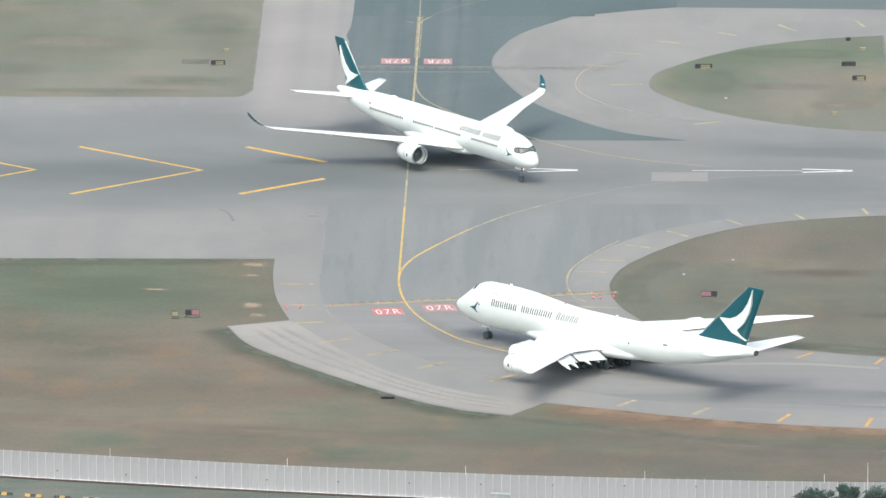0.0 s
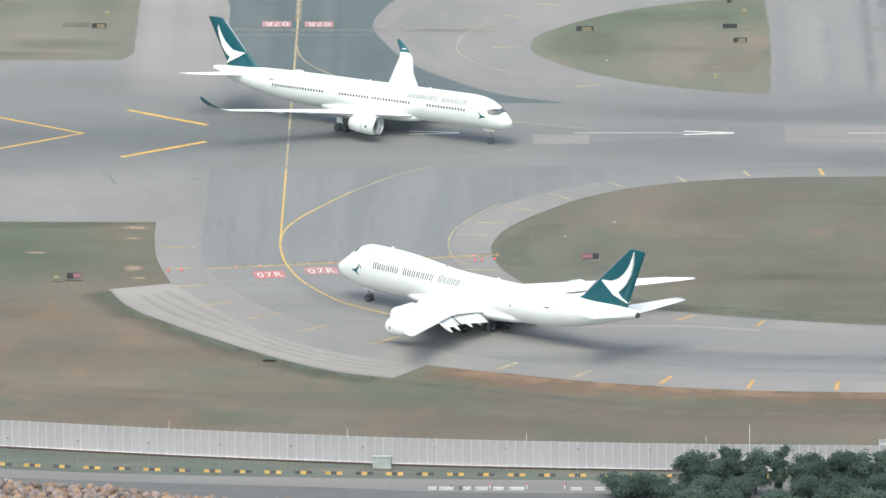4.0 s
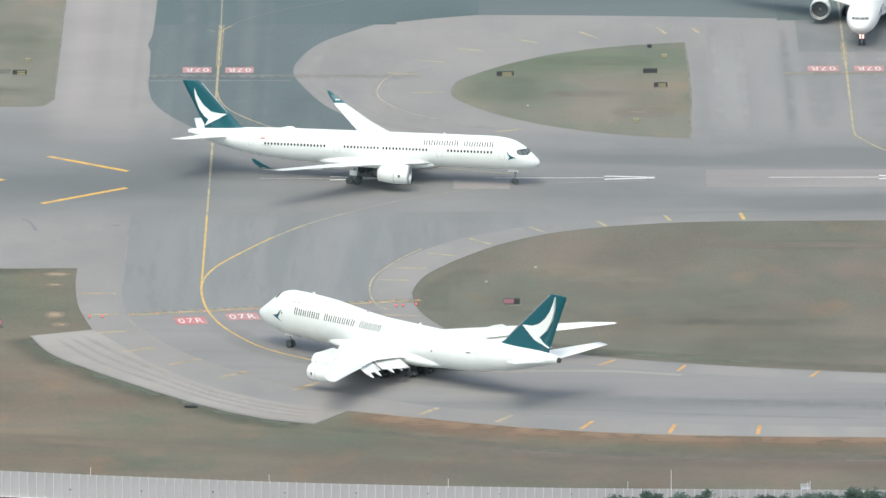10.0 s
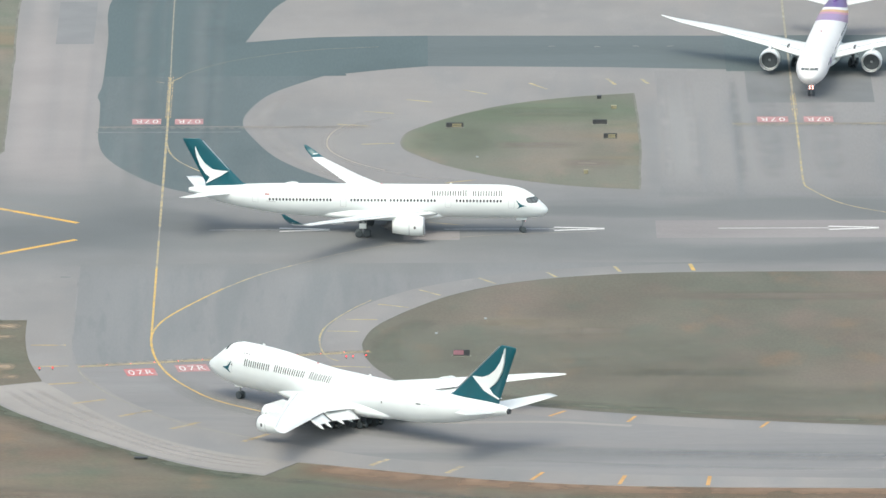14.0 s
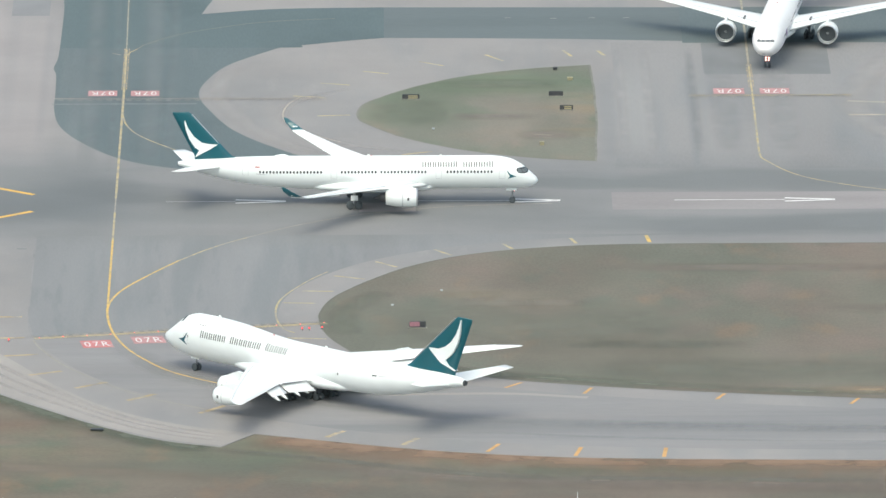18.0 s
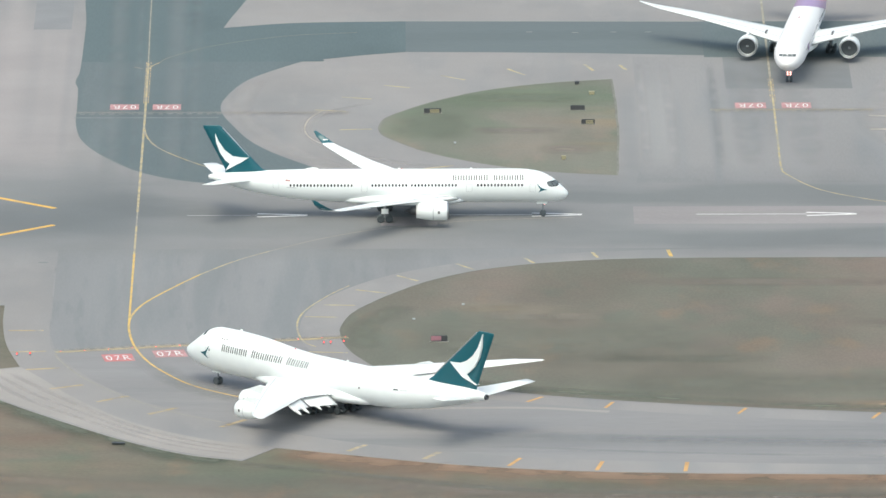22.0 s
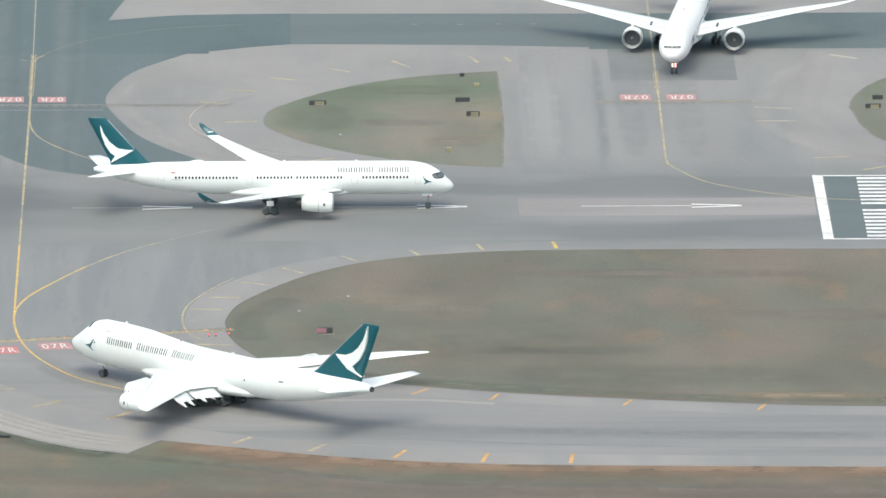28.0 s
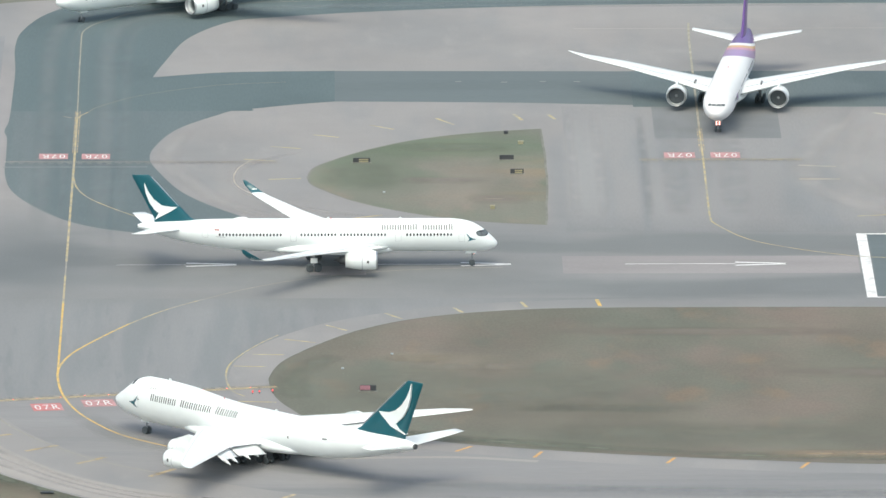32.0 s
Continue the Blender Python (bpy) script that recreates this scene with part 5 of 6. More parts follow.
        engine(root, 34.7, side * 20.8, 3.15, 4.9, 1.52, [(0.12, 0.93, 1.02, 0.4), (0.4, 0.9, 1.35, 1), (0.8, 0.75, 1.65, 1), (1.2, 0.6, 1.5, 0.8), (1.6, 0.6, 1.2, 0.2)])
        word_bars(root, hull, 11.6, 33.0, 8.2, 7.0, (6, 7, 5), side)
        mark_on_nose(root, hull, 7.3, 91, 2.4, side)
        for s in (11.0, 11.6, 12.2):
            part("upper_window", hull.patch(s, s + 0.26, side * 46, side * 49, 0.03, 1, 1), M_CABIN, root, "small dark upper deck window")
        part("cockpit_glass", hull.patch(5.7, 6.4, side * 7, side * 40, 0.03, 3, 10), M_GLASS, root, "dark cockpit window", True)
        door(root, hull, 7.6, 92, side, 1.0, 26)
        part("door_port", hull.patch(8.5, 8.8, side * 82, side * 86, 0.03, 1, 1), M_DULL, root, "small dark door window")
        part("flag_bar", hull.patch(54.3, 55.4, side * 72, side * 76, 0.03, 1, 1), M_LETTER, root, "small dark flag")
        part("registration_bar", hull.patch(55.8, 57.6, side * 73, side * 75, 0.03, 1, 1), M_LINE, root, "grey registration bar")
        part("door_port", hull.patch(46.0, 46.3, side * 84, side * 90, 0.03, 1, 1), M_DULL, root, "small dark port")
        main_gear(root, 36.0, side * 5.5, 3.4, 0.62, 2)
        main_gear(root, 39.2, side * 1.9, 2.9, 0.62, 2)
    part("fin", fin_shape([(58.9, 8.4, 12.7, 0.08), (60.9, 9.5, 11.0, 0.09), (71.8, 18.8, 4.1, 0.09), (72.4, 19.25, 3.5, 0.08)]), M_TEAL, root, "teal tail fin", True)
    part("fin_edge", rod((-61.7, 0, 10.2), (-71.8, 0, 18.8), 0.16), M_METAL, root, "bright metal leading edge of the fin")
    part("fin_mark", fin_decal((76.0, 19.2), (72.2, 19.15), (61.2, 9.5), (72.2, 9.6), FIN_MARK, 0.98), M_SKIN, root, "white curved mark on the fin")
    part("blade_antenna", box(0.6, 0.06, 0.5, (-13.5, 0, 10.45), 0.02), M_SKIN, root, "small white blade antenna")
    part("blade_antenna", box(0.6, 0.06, 0.5, (-40, 0, 9.0), 0.02), M_SKIN, root, "small white blade antenna")
    part("beacon", rod((-27, 0, 9.15), (-27, 0, 9.4), 0.16, 0.1), M_REDP, root, "red beacon")
    nose_gear(root, 7.5, 2.9, 0.68, 0)
    return root


def twinjet_long(teal):
    root = base("passenger_airliner")
    hull = Hull([(0, 0.04, 4.6, 4.52), (0.4, 0.85, 5.15, 3.88), (1.2, 1.5, 5.85, 3.38), (2.4, 2.1, 6.8, 2.92), (4.0, 2.6, 7.65, 2.52), (6.5, 2.98, 8.2, 2.24), (9.5, 3.1, 8.35, 2.13), (50, 3.1, 8.35, 2.13), (57, 2.85, 8.35, 2.75), (63, 2.3, 8.3, 4.0), (68, 1.5, 8.2, 5.5), (71.5, 0.8, 8.0, 6.7), (73.2, 0.25, 7.7, 7.2)])
    part("fuselage", hull.skin(0, 73.2), M_SKIN if teal else M_WARM, root, "glossy white fuselage", True)
    for s0, s1, m, lab in () if teal else ((40.0, 46.6, M_MAUVE, "mauve band sweeping round the tail"), (46.6, 48.6, M_PINK, "pink band sweeping round the tail"), (48.6, 51.0, M_GOLD, "gold band sweeping round the tail"), (53.6, 73.1, M_PURPLE, "purple paint sweeping over the tail cone")):
        bm, g = bmesh.new(), []
        for j in range(37):
            th = -126 + 7 * j
            lean = 13 * (1 - math.cos(radians(th)))
            k = 18 if s1 > 70 else 6
            g.append([bm.verts.new(hull.spot(min(73.1, s0 + (s1 - s0) * i / k + lean * (1 - (i / k if s1 > 70 else 0))), th, 0.03)) for i in range(k + 1)])
        for a, b in zip(g, g[1:]):
            for i in range(len(a) - 1):
                bm.faces.new((a[i], a[i + 1], b[i + 1], b[i]))
        part("tail_band", bm, m, root, lab, True)
    part("belly_fairing", loft([[(-s, w * math.sin(2 * math.pi * i / 24), 2.95 + (h if math.cos(2 * math.pi * i / 24) < 0 else 1.5 * h) * math.cos(2 * math.pi * i / 24)) for i in range(24)] for s, w, h in ((21, 0.9, 0.3), (24, 2.9, 1.0), (28, 3.6, 1.15), (36, 3.7, 1.2), (42, 3.2, 1.1), (47, 0.9, 0.3))]), M_SKIN, root, "white wing-to-body fairing", True)
    for side in (1, -1):
        wg = part("wing", wing([(23.5, 2.6, 4.0, 14.6, 0.12, 0), (29.0, 9.9, 5.05, 10.4, 0.10, 0), (36.4, 20.8, 6.35, 6.6, 0.09, 0), (41.8, 28.6, 7.05, 3.5, 0.09, 0), (43.9, 30.9, 7.35, 2.0, 0.08, 0), (45.6, 32.6, 7.65, 0.6, 0.08, 0)], side), M_WING, root, "long swept white wing with raked tip", True)
        part("slat_line", merge(rod((-25.9, side * 3.6, 4.98), (-30.4, side * 9.5, 5.68), 0.06), rod((-31.0, side * 10.4, 5.78), (-43.3, side * 29.6, 7.34), 0.06)), M_LINE, wg, "thin grey slat line")
        # Solid dark bar on the wing, drawn for the shade in the slat gap.
        part("slat_gap", box(2.7, 0.4, 0.30, (-29.3, side * 6.4, 5.22), 0.02, None), M_DULL, wg, "dark bar painted for the shade in the slat gap")
        part("stabiliser", wing([(63.0, 1.2, 6.75, 7.6, 0.10, 0), (70.6, 10.7, 7.5, 2.6, 0.09, 0)], side), M_WING, root, "swept white tailplane", True)
        engine(root, 25.3, side * 9.85, 2.85, 6.0, 2.0, [(0.1, 0.93, 1.02, 0.4), (0.35, 0.9, 1.3, 1), (0.7, 0.75, 1.35, 1), (1.05, 0.6, 1.15, 0.8), (1.4, 0.6, 0.9, 0.2)])
        windows(root, hull, [(8.5, 20), (22.5, 36), (38, 52)], 5.73, 0.55, side, 0.26, 0.36)
        for s in (6.6, 20.8, 36.6, 53.0):
            door(root, hull, s, 84, side)
        if teal:
            word_bars(root, hull, 9.0, 23.0, 7.5, 6.5, (6, 7), side)
            mark_on_nose(root, hull, 4.9, 82, 1.5, side)
            part("registration_bar", hull.patch(52.2, 54.4, side * 83, side * 85.5, 0.03, 2, 1), M_LINE, root, "grey registration bar")
        else:
            part("side_mark", hull.patch(12.0, 14.6, side * 74, side * 96, 0.03, 3, 4), M_MAUVE, root, "mauve mark on the side")
        # Same pane colour, with the reflected sky painted into it.
        for pane in (((1.11, 1.2), (1.33, 32.2), (1.80, 27.6), (1.57, 1.0)), ((1.36, 34.0), (1.90, 55.5), (2.36, 49.8), (1.84, 29.0))):
            part("cockpit_glass", hull.shape([(a, side * b) for a, b in pane]), M_PANE, root, "dark grey cockpit window")
        main_gear(root, 37.1, side * 5.5, 3.0, 0.67, 3)
    part("fin", fin_shape([(57.5, 8.1, 14.0, 0.07), (60.8, 9.2, 11.3, 0.09), (68.9, 17.6, 5.0, 0.09), (69.6, 18.4, 4.2, 0.08)]), M_TEAL if teal else M_PURPLE, root, "teal tail fin" if teal else "purple tail fin", True)
    if teal:
        part("fin_edge", rod((-62.0, 0, 10.4), (-68.9, 0, 17.6), 0.10), M_METAL, root, "bright metal leading edge of the fin")
        part("fin_mark", fin_decal((73.6, 18.2), (69.4, 18.0), (60.6, 9.1), (71.6, 9.1), FIN_MARK, 0.92), M_SKIN, root, "white curved mark on the fin")
    part("beacon", rod((-28, 0, 8.3), (-28, 0, 8.55), 0.14, 0.09), M_REDP, root, "red beacon")
    nose_gear(root, 5.9, 2.7, 0.56, 0 if teal else 2)
    return root


airliner = tagged(twinjet_teal(), "white twin-engine airliner with teal tail turning onto the runway", "airplane", "airliners")
airliner.matrix_basis = pose(79, -0.3, 0)
jumbo = tagged(freighter(), "white four-engine cargo jumbo with teal tail waiting on the taxiway", "airplane", "airliners")
jumbo.matrix_basis = pose(11.12, -140.6, 0, 0, 0, 134.1)
waiting = tagged(twinjet_long(False), "white airliner with purple tail facing the runway at its holding point", "airplane", "airliners")
waiting.matrix_basis = pose(122.2, 121.3, 0, 0, 0, -96.4)
follower = tagged(twinjet_long(True), "white twin-engine airliner taxiing in along the far taxiway", "airplane", "airliners")


# ---- fence, road and shore south of the taxiway ----
FENCE = smooth_line([(-130, -238), (-100, -246), (-72, -253.6), (-43.3, -260.8), (-14.9, -267.3), (13.3, -272.5), (30.6, -274.9), (51, -276.9), (69.5, -278.2), (110, -279.8), (170, -281), (240, -281.6)], 24)


def spaced(line, step, rest=0.0):
    """Even steps along a line, the first one after rest: place and heading."""
    out = []
    for a, b in zip(line, line[1:]):
        d = b - a
        k = rest
        while k < d.length:
            out.append((a + d * (k / d.length), math.degrees(math.atan2(d.y, d.x))))
            k += step
        rest = k - d.length
    return out


def shifted(line, off):
    out = []
    for i, p in enumerate(line):
        d = (line[min(i + 1, len(line) - 1)] - line[max(i - 1, 0)]).normalized()
        out.append(p + Vector((d.y, -d.x, 0)) * off)
    return out


fence = tagged(base("barrier_fence"), "tall pale translucent sheet fence with white posts beside the taxiway", "fence")
panel_me = link("fence_panel", box(1.40, 0.05, 4.5, (0.735, 0, 2.3), 0.012), M_FENCE)
post_me = link("fence_post", box(0.09, 0.14, 4.62, (0, -0.05, 2.31), 0.02), M_FPOST)
places = [q for q in spaced(FENCE, 1.47) if -98 < q[0].x < 165]
for (p, a) in places:
    m = Matrix.Translation((p.x, p.y, -0.05)) @ pose(0, 0, 0, 0, 0, a)
    share("fence_panel", panel_me, fence, m)
    share("fence_post", post_me, fence, m)
part("bottom_rail", stripe([p + Vector((0, -0.35, 0)) for p in FENCE[8:-10]], 0.5, 0.22), M_POST, fence, "white kerb rail under the fence")
part("dark_rail", stripe([p + Vector((0, -0.85, 0)) for p in FENCE[8:-10]], 0.4, 0.10), M_DARKRED, fence, "dark red line at the foot of the fence")
rod_me = link("fence_rod", rod((0, 0, 4.4), (0, 0, 5.9), 0.045, n=6), M_POST)
for k in range(-2, 6):
    x = -15.6 + 29.7 * k
    p = min(FENCE, key=lambda q: abs(q.x - x))
    share("lightning_rod", rod_me, fence, Matrix.Translation((x, p.y - 0.4, -0.05)))
mast = tagged(base("thin_mast", pose(80.6, -284.6, -0.1)), "thin white mast standing above the fence", "mast")
part("pole", rod((0, 0, 0), (0, 0, 9.0), 0.065, 0.045), M_POST, mast)
part("cap", rod((0, 0, 9.0), (0, 0, 9.3), 0.10, 0.03), M_LIGHTGREY, mast)

ROAD_NORTH = smooth_line([(-110, -259), (-72, -270), (-43, -277.6), (-15, -282.0), (13, -284.2), (31, -285), (60, -285.8), (120, -286.5), (200, -287)], 24)
ROAD_SOUTH = smooth_line([(-110, -266), (-72, -277), (-43, -284.4), (-15, -288.6), (9, -291.4), (31, -295), (60, -296), (120, -297), (200, -297.5)], 24)
WALL_SOUTH = smooth_line([(-110, -269), (-72, -279), (-43, -288.6), (-28, -292.6), (-14, -298.6), (0, -303.2), (31, -306.6), (60, -308), (120, -309), (200, -309.5)], 24)
structure("verge_strip", slab([*shifted(FENCE[10:-6], 1.0), *reversed(shifted(ROAD_NORTH, -0.1))], -0.05), M_STRIP, "green grass strip below the fence", "grass")
structure("perimeter_road", slab([*ROAD_NORTH, *reversed(ROAD_SOUTH)], -0.03), M_ROADG, "pale grey perimeter road along the shore", "road")
structure("seawall", slab([*shifted(ROAD_SOUTH, 0.05), *reversed(WALL_SOUTH)], 0.12, 0.4), M_WALL, "dark grey concrete seawall top", "seawall")


def barrier(kind):
    """A plastic road barrier in three painted lengths."""
    b = base("road_barrier")
    for i in range(3):
        dark = (i % 2 == 1) == (kind == 0)
        bm = loft([[(x, -0.30, 0), (x, 0.30, 0), (x, 0.20, 0.16), (x, 0.12, 0.42), (x, -0.12, 0.42), (x, -0.20, 0.16)] for x in ((i - 1.5) * 0.95 + 0.02, (i - 0.5) * 0.95 - 0.02)])
        part("black_length" if dark else "yellow_length", bm, M_BLACK if dark else M_BLOCKY, b, "black painted length" if dark else "yellow painted length")
    return tagged(b, "yellow and black road barrier standing by the perimeter road", "barrier", "road barriers")


proto = [barrier(0), barrier(1)]
n, row = 0, shifted(ROAD_NORTH, -2.9)
run = sum((b - a).length for a, b in zip(row, row[1:]) if b.x < 32.2)
for k, (p, a) in enumerate(spaced(row, 5.04, run % 10.08)):
    if not -92 < p.x < 95:
        continue
    m = Matrix.Translation((p.x, p.y, -0.03)) @ pose(0, 0, 0, 0, 0, a)
    if n < 2:
        proto[k % 2].matrix_basis = m
    else:
        copy_thing(proto[k % 2], m)
    n += 1


def street_lamp(m):
    s = base("street_lamp", m)
    part("pole", rod((0, 0, 0), (0, 0, 5.4), 0.03, 0.02), M_STRUT, s)
    part("arm", rod((0, 0, 5.4), (0, 0.9, 5.55), 0.04), M_LIGHTGREY, s)
    part("lamp_head", box(0.26, 0.5, 0.16, (0, 1.0, 5.53), 0.04), M_DULL, s, "dark lamp head")
    return tagged(s, "slender grey street lamp with dark head by the road", "street lamp", "street lamps")


lamp0 = None
for p, a in spaced(shifted(ROAD_NORTH, 2.0), 11.84):
    if -92 < p.x < 150:
        m = Matrix.Translation((p.x + 0.1, p.y, -0.04))
        if lamp0 is None:
            lamp0 = street_lamp(m)
        else:
            copy_thing(lamp0, m)

cab = tagged(base("control_cabinet", pose(19.9, -277.2, -0.05, 0, 0, -6)), "pale grey steel cabinet in front of the fence", "cabinet")
part("body", box(3.1, 1.1, 2.0, (0, 0, 1.05), 0.05), M_LIGHTGREY, cab)
part("roof", box(3.3, 1.3, 0.12, (0, 0, 2.12), 0.03), M_LIGHTGREY, cab)
for x in (-0.75, 0.75):
    part("door", box(1.4, 0.04, 1.7, (x, -0.57, 1.05), 0.02), M_LIGHTGREY, cab)

platform = tagged(base("access_platform", pose(102.9, -278.9, -0.1)), "white railed access platform standing behind the fence", "platform")
for x, h in ((-0.75, 5.5), (0.75, 5.9)):
    part("post", rod((x, 0, 0), (x, 0, h), 0.07), M_FPOST, platform)
for z in (4.9, 5.4):
    part("rail", rod((-0.75, 0, z), (0.75, 0, z), 0.06), M_FPOST, platform)
part("plate", box(1.5, 0.9, 0.10, (0, 0.45, 4.55), 0.02), M_FPOST, platform)
part("back_sheet", box(1.3, 0.04, 0.55, (0, 0.1, 5.1), 0.01), M_FENCE, platform, "pale sheet between the posts")

# white stacked blocks by the road
random.seed(5)
for x, w in ((28.3, 1.4), (30.6, 2.4), (34.0, 1.3), (36.4, 2.1), (39.2, 1.8), (42.2, 2.5), (52.0, 1.9), (55.9, 1.7), (63.2, 1.3), (72.0, 1.6)):
    b = tagged(base("kerb_stack", pose(x, -293.0 - 0.012 * (x - 34), -0.03, 0, 0, random.uniform(-4, 4))), "low stack of white concrete kerbs beside the road", "kerb stack", "kerb stacks")
    for k in range(3):
        part("kerb", box(w - 0.5 * (k % 2), 0.4, 0.17, (0.15 * (k % 2), 0, 0.09 + 0.18 * k), 0.03), M_FPOST, b)
for x in (37.8, 43.9, 50.1):
    b = tagged(base("road_stud_post", pose(x, -292.0, -0.03)), "short red and white road post", "post", "road posts")
    part("post", rod((0, 0, 0), (0, 0, 0.7), 0.10, 0.07), M_POST, b)
    part("red_cap", rod((0, 0, 0.7), (0, 0, 1.0), 0.16, 0.12), M_REDP, b)

for x, y in ((31.5, -292.2), (32.9, -292.9)):
    b = tagged(base("bollard", pose(x, y, -0.03)), "short dark bollard beside the road", "bollard", "dark bollards")
    part("post", rod((0, 0, 0), (0, 0, 0.85), 0.13, 0.11), M_BLACK, b)
    part("cap", rod((0, 0, 0.85), (0, 0, 0.98), 0.14, 0.06), M_LIGHTGREY, b, "pale cap")

# boulders of the shore
random.seed(11)
rock_meshes = []
for k in range(8):
    bm = bmesh.new()
    bmesh.ops.create_icosphere(bm, subdivisions=2, radius=1.0)
    for v in bm.verts:
        q = v.co.copy()
        d = 1 + 0.32 * noise.noise(q * 1.1 + Vector((k * 7.1, 0, 0))) + 0.12 * noise.noise(q * 2.7 + Vector((0, k * 3.3, 0)))
        v.co = q * d
        for ax in range(3):
            v.co[ax] = max(-0.82, min(0.82, v.co[ax]))
    rock_meshes.append(link("boulder", bm, M_ROCK))
# Bed under the rocks; its dark colour stands in for shade in their gaps.
structure("shore_bed", slab([*shifted(WALL_SOUTH, 0.1), *reversed(shifted(WALL_SOUTH, 19))], -0.06), M_GAPSHADE, "shore bed, its dark colour painted for the shade between boulders", "shore")
shore = tagged(base("boulder_shore"), "sloping shore of large tan and grey boulders", "boulders")
rest = []
for row in range(13):
    for p, a in spaced(shifted(WALL_SOUTH, 0.3 + row * 1.35), 1.5):
        if not -100 < p.x < 150:
            continue
        r = random.uniform(0.6, 1.1)
        q = p + Vector((random.uniform(-0.6, 0.6), random.uniform(-0.6, 0.6), 0))
        m = Matrix.Translation((q.x, q.y, 0.12 + random.uniform(-0.2, 0.25))) @ Euler([random.uniform(0, 6.3) for _ in range(3)]).to_matrix().to_4x4() @ Matrix.Diagonal((r, r * random.uniform(0.7, 1.0), r * random.uniform(0.6, 0.85), 1))
        me = random.choice(rock_meshes)
        if row < 7 and -46 < p.x < 20:
            share("boulder", me, shore, m)
        else:
            rest.append((me, m))
vs, fs = [], []
for me, m in rest:
    k = len(vs)
    vs += [m @ v.co for v in me.vertices]
    fs += [[k + i for i in f.vertices] for f in me.polygons]
me = bpy.data.meshes.new("boulder_bank")
me.from_pydata(vs, [], fs)
me.materials.append(material("boulder_bank_stone", (0.31, 0.215, 0.158), 0.95, vary=0.35, scale=0.45, grain=0.2, bump=0.5, spots=[((0.21, 0.19, 0.185), 0.3, 0.45, 0.55, (1, 1, 1))]))
o = new("boulder_bank", me)
o.parent = shore
tagged(o, "more tan and grey boulders down the shore", kind="stuff")


# ---- trees ----
def tree(x, y, height, spread, seed, low=0.28):
    rnd = random.Random(seed)
    t = base("tree", pose(x, y, -0.15))
    top = Vector((rnd.uniform(-0.5, 0.5), rnd.uniform(-0.5, 0.5), height * 0.72))
    trunk = rod((0, 0, 0), top * 0.55, 0.24, 0.15)
    bms = [trunk, rod(top * 0.55, top, 0.15, 0.06)]
    tips = []
    for i in range(22):
        a = rnd.uniform(0, 6.28)
        s = top * rnd.uniform(0.25, 1.0)
        e = s + Vector((math.cos(a) * spread * rnd.uniform(0.4, 0.95), math.sin(a) * spread * rnd.uniform(0.4, 0.95), height * rnd.uniform(0.05, 0.25)))
        bms.append(rod(s, e, 0.08, 0.03, 5))
        tips += [e, s.lerp(e, 0.6)]
    tips.append(top + Vector((0, 0, height * 0.12)))
    part("trunk", merge(*bms), M_BARK, t, "thin brown trunk and limbs")
    vs, fs = [], []
    for c in tips:
        k = rnd.uniform(0.6, 1.35) * spread * 0.34
        for _ in range(200):
            d = Vector((rnd.gauss(0, 1), rnd.gauss(0, 1), rnd.gauss(0, 0.8)))
            q = c + d * k * 0.52
            if q.z < height * low * rnd.uniform(0.6, 1.1):
                continue
            u = Vector((rnd.gauss(0, 1), rnd.gauss(0, 1), rnd.gauss(0, 1))).normalized()
            w = u.orthogonal().normalized()
            u, w = u * rnd.uniform(0.13, 0.24), w * rnd.uniform(0.09, 0.17)
            i = len(vs)
            vs += [q - u, q + w, q + u, q - w]
            fs.append((i, i + 1, i + 2, i + 3))
    me = bpy.data.meshes.new("crown")
    me.from_pydata(vs, [], fs)
    me.materials.append(M_LEAF)
    o = new("crown", me)
    o.parent = t
    tagged(o, "dark green leafy crown with gaps")
    return tagged(t, "dark green broadleaf tree in front of the fence", "tree", "shore trees")


# The two lowest shrubs are added, standing in for tree shade on the ground.
for i, (x, y, h, s) in enumerate(((59.0, -299, 3.9, 2.6), (62.2, -298.5, 4.0, 2.6), (65.4, -299, 3.6, 2.0), (71.2, -297, 7.6, 2.5), (74.4, -297.5, 8.2, 2.6), (77.4, -297, 8.4, 2.2), (81.4, -296.5, 8.6, 2.4), (85.3, -297, 8.6, 1.5), (89.6, -297, 7.3, 2.9), (92.4, -297.5, 7.0, 2.6), (95.2, -297, 8.4, 2.3), (98.8, -297.5, 7.8, 2.3), (102.2, -296.5, 8.2, 2.5), (106.4, -297, 8.4, 2.9), (111.2, -296.5, 8.6, 3.0), (116.4, -297, 8.4, 3.1), (122, -297, 8.4, 3.2), (128, -296, 8.4, 3.3), (68.4, -301.5, 2.9, 2.4), (73.6, -301, 4.4, 2.8), (78.6, -302.5, 4.0, 2.8), (84.5, -303.5, 2.0, 2.0), (87.8, -306.5, 1.8, 1.9), (90.5, -302, 4.4, 3.0), (96, -302.5, 4.6, 3.0), (102.5, -302, 4.6, 3.0), (109, -302.5, 4.6, 3.0), (71, -306, 3.0, 2.6), (76.5, -306.5, 3.0, 2.6), (93, -306, 3.2, 2.7), (98.5, -306.5, 3.2, 2.7), (104, -306, 3.2, 2.7), (110, -306, 3.2, 2.7))):
    tree(x, y, h, s, 40 + i, 0.12)


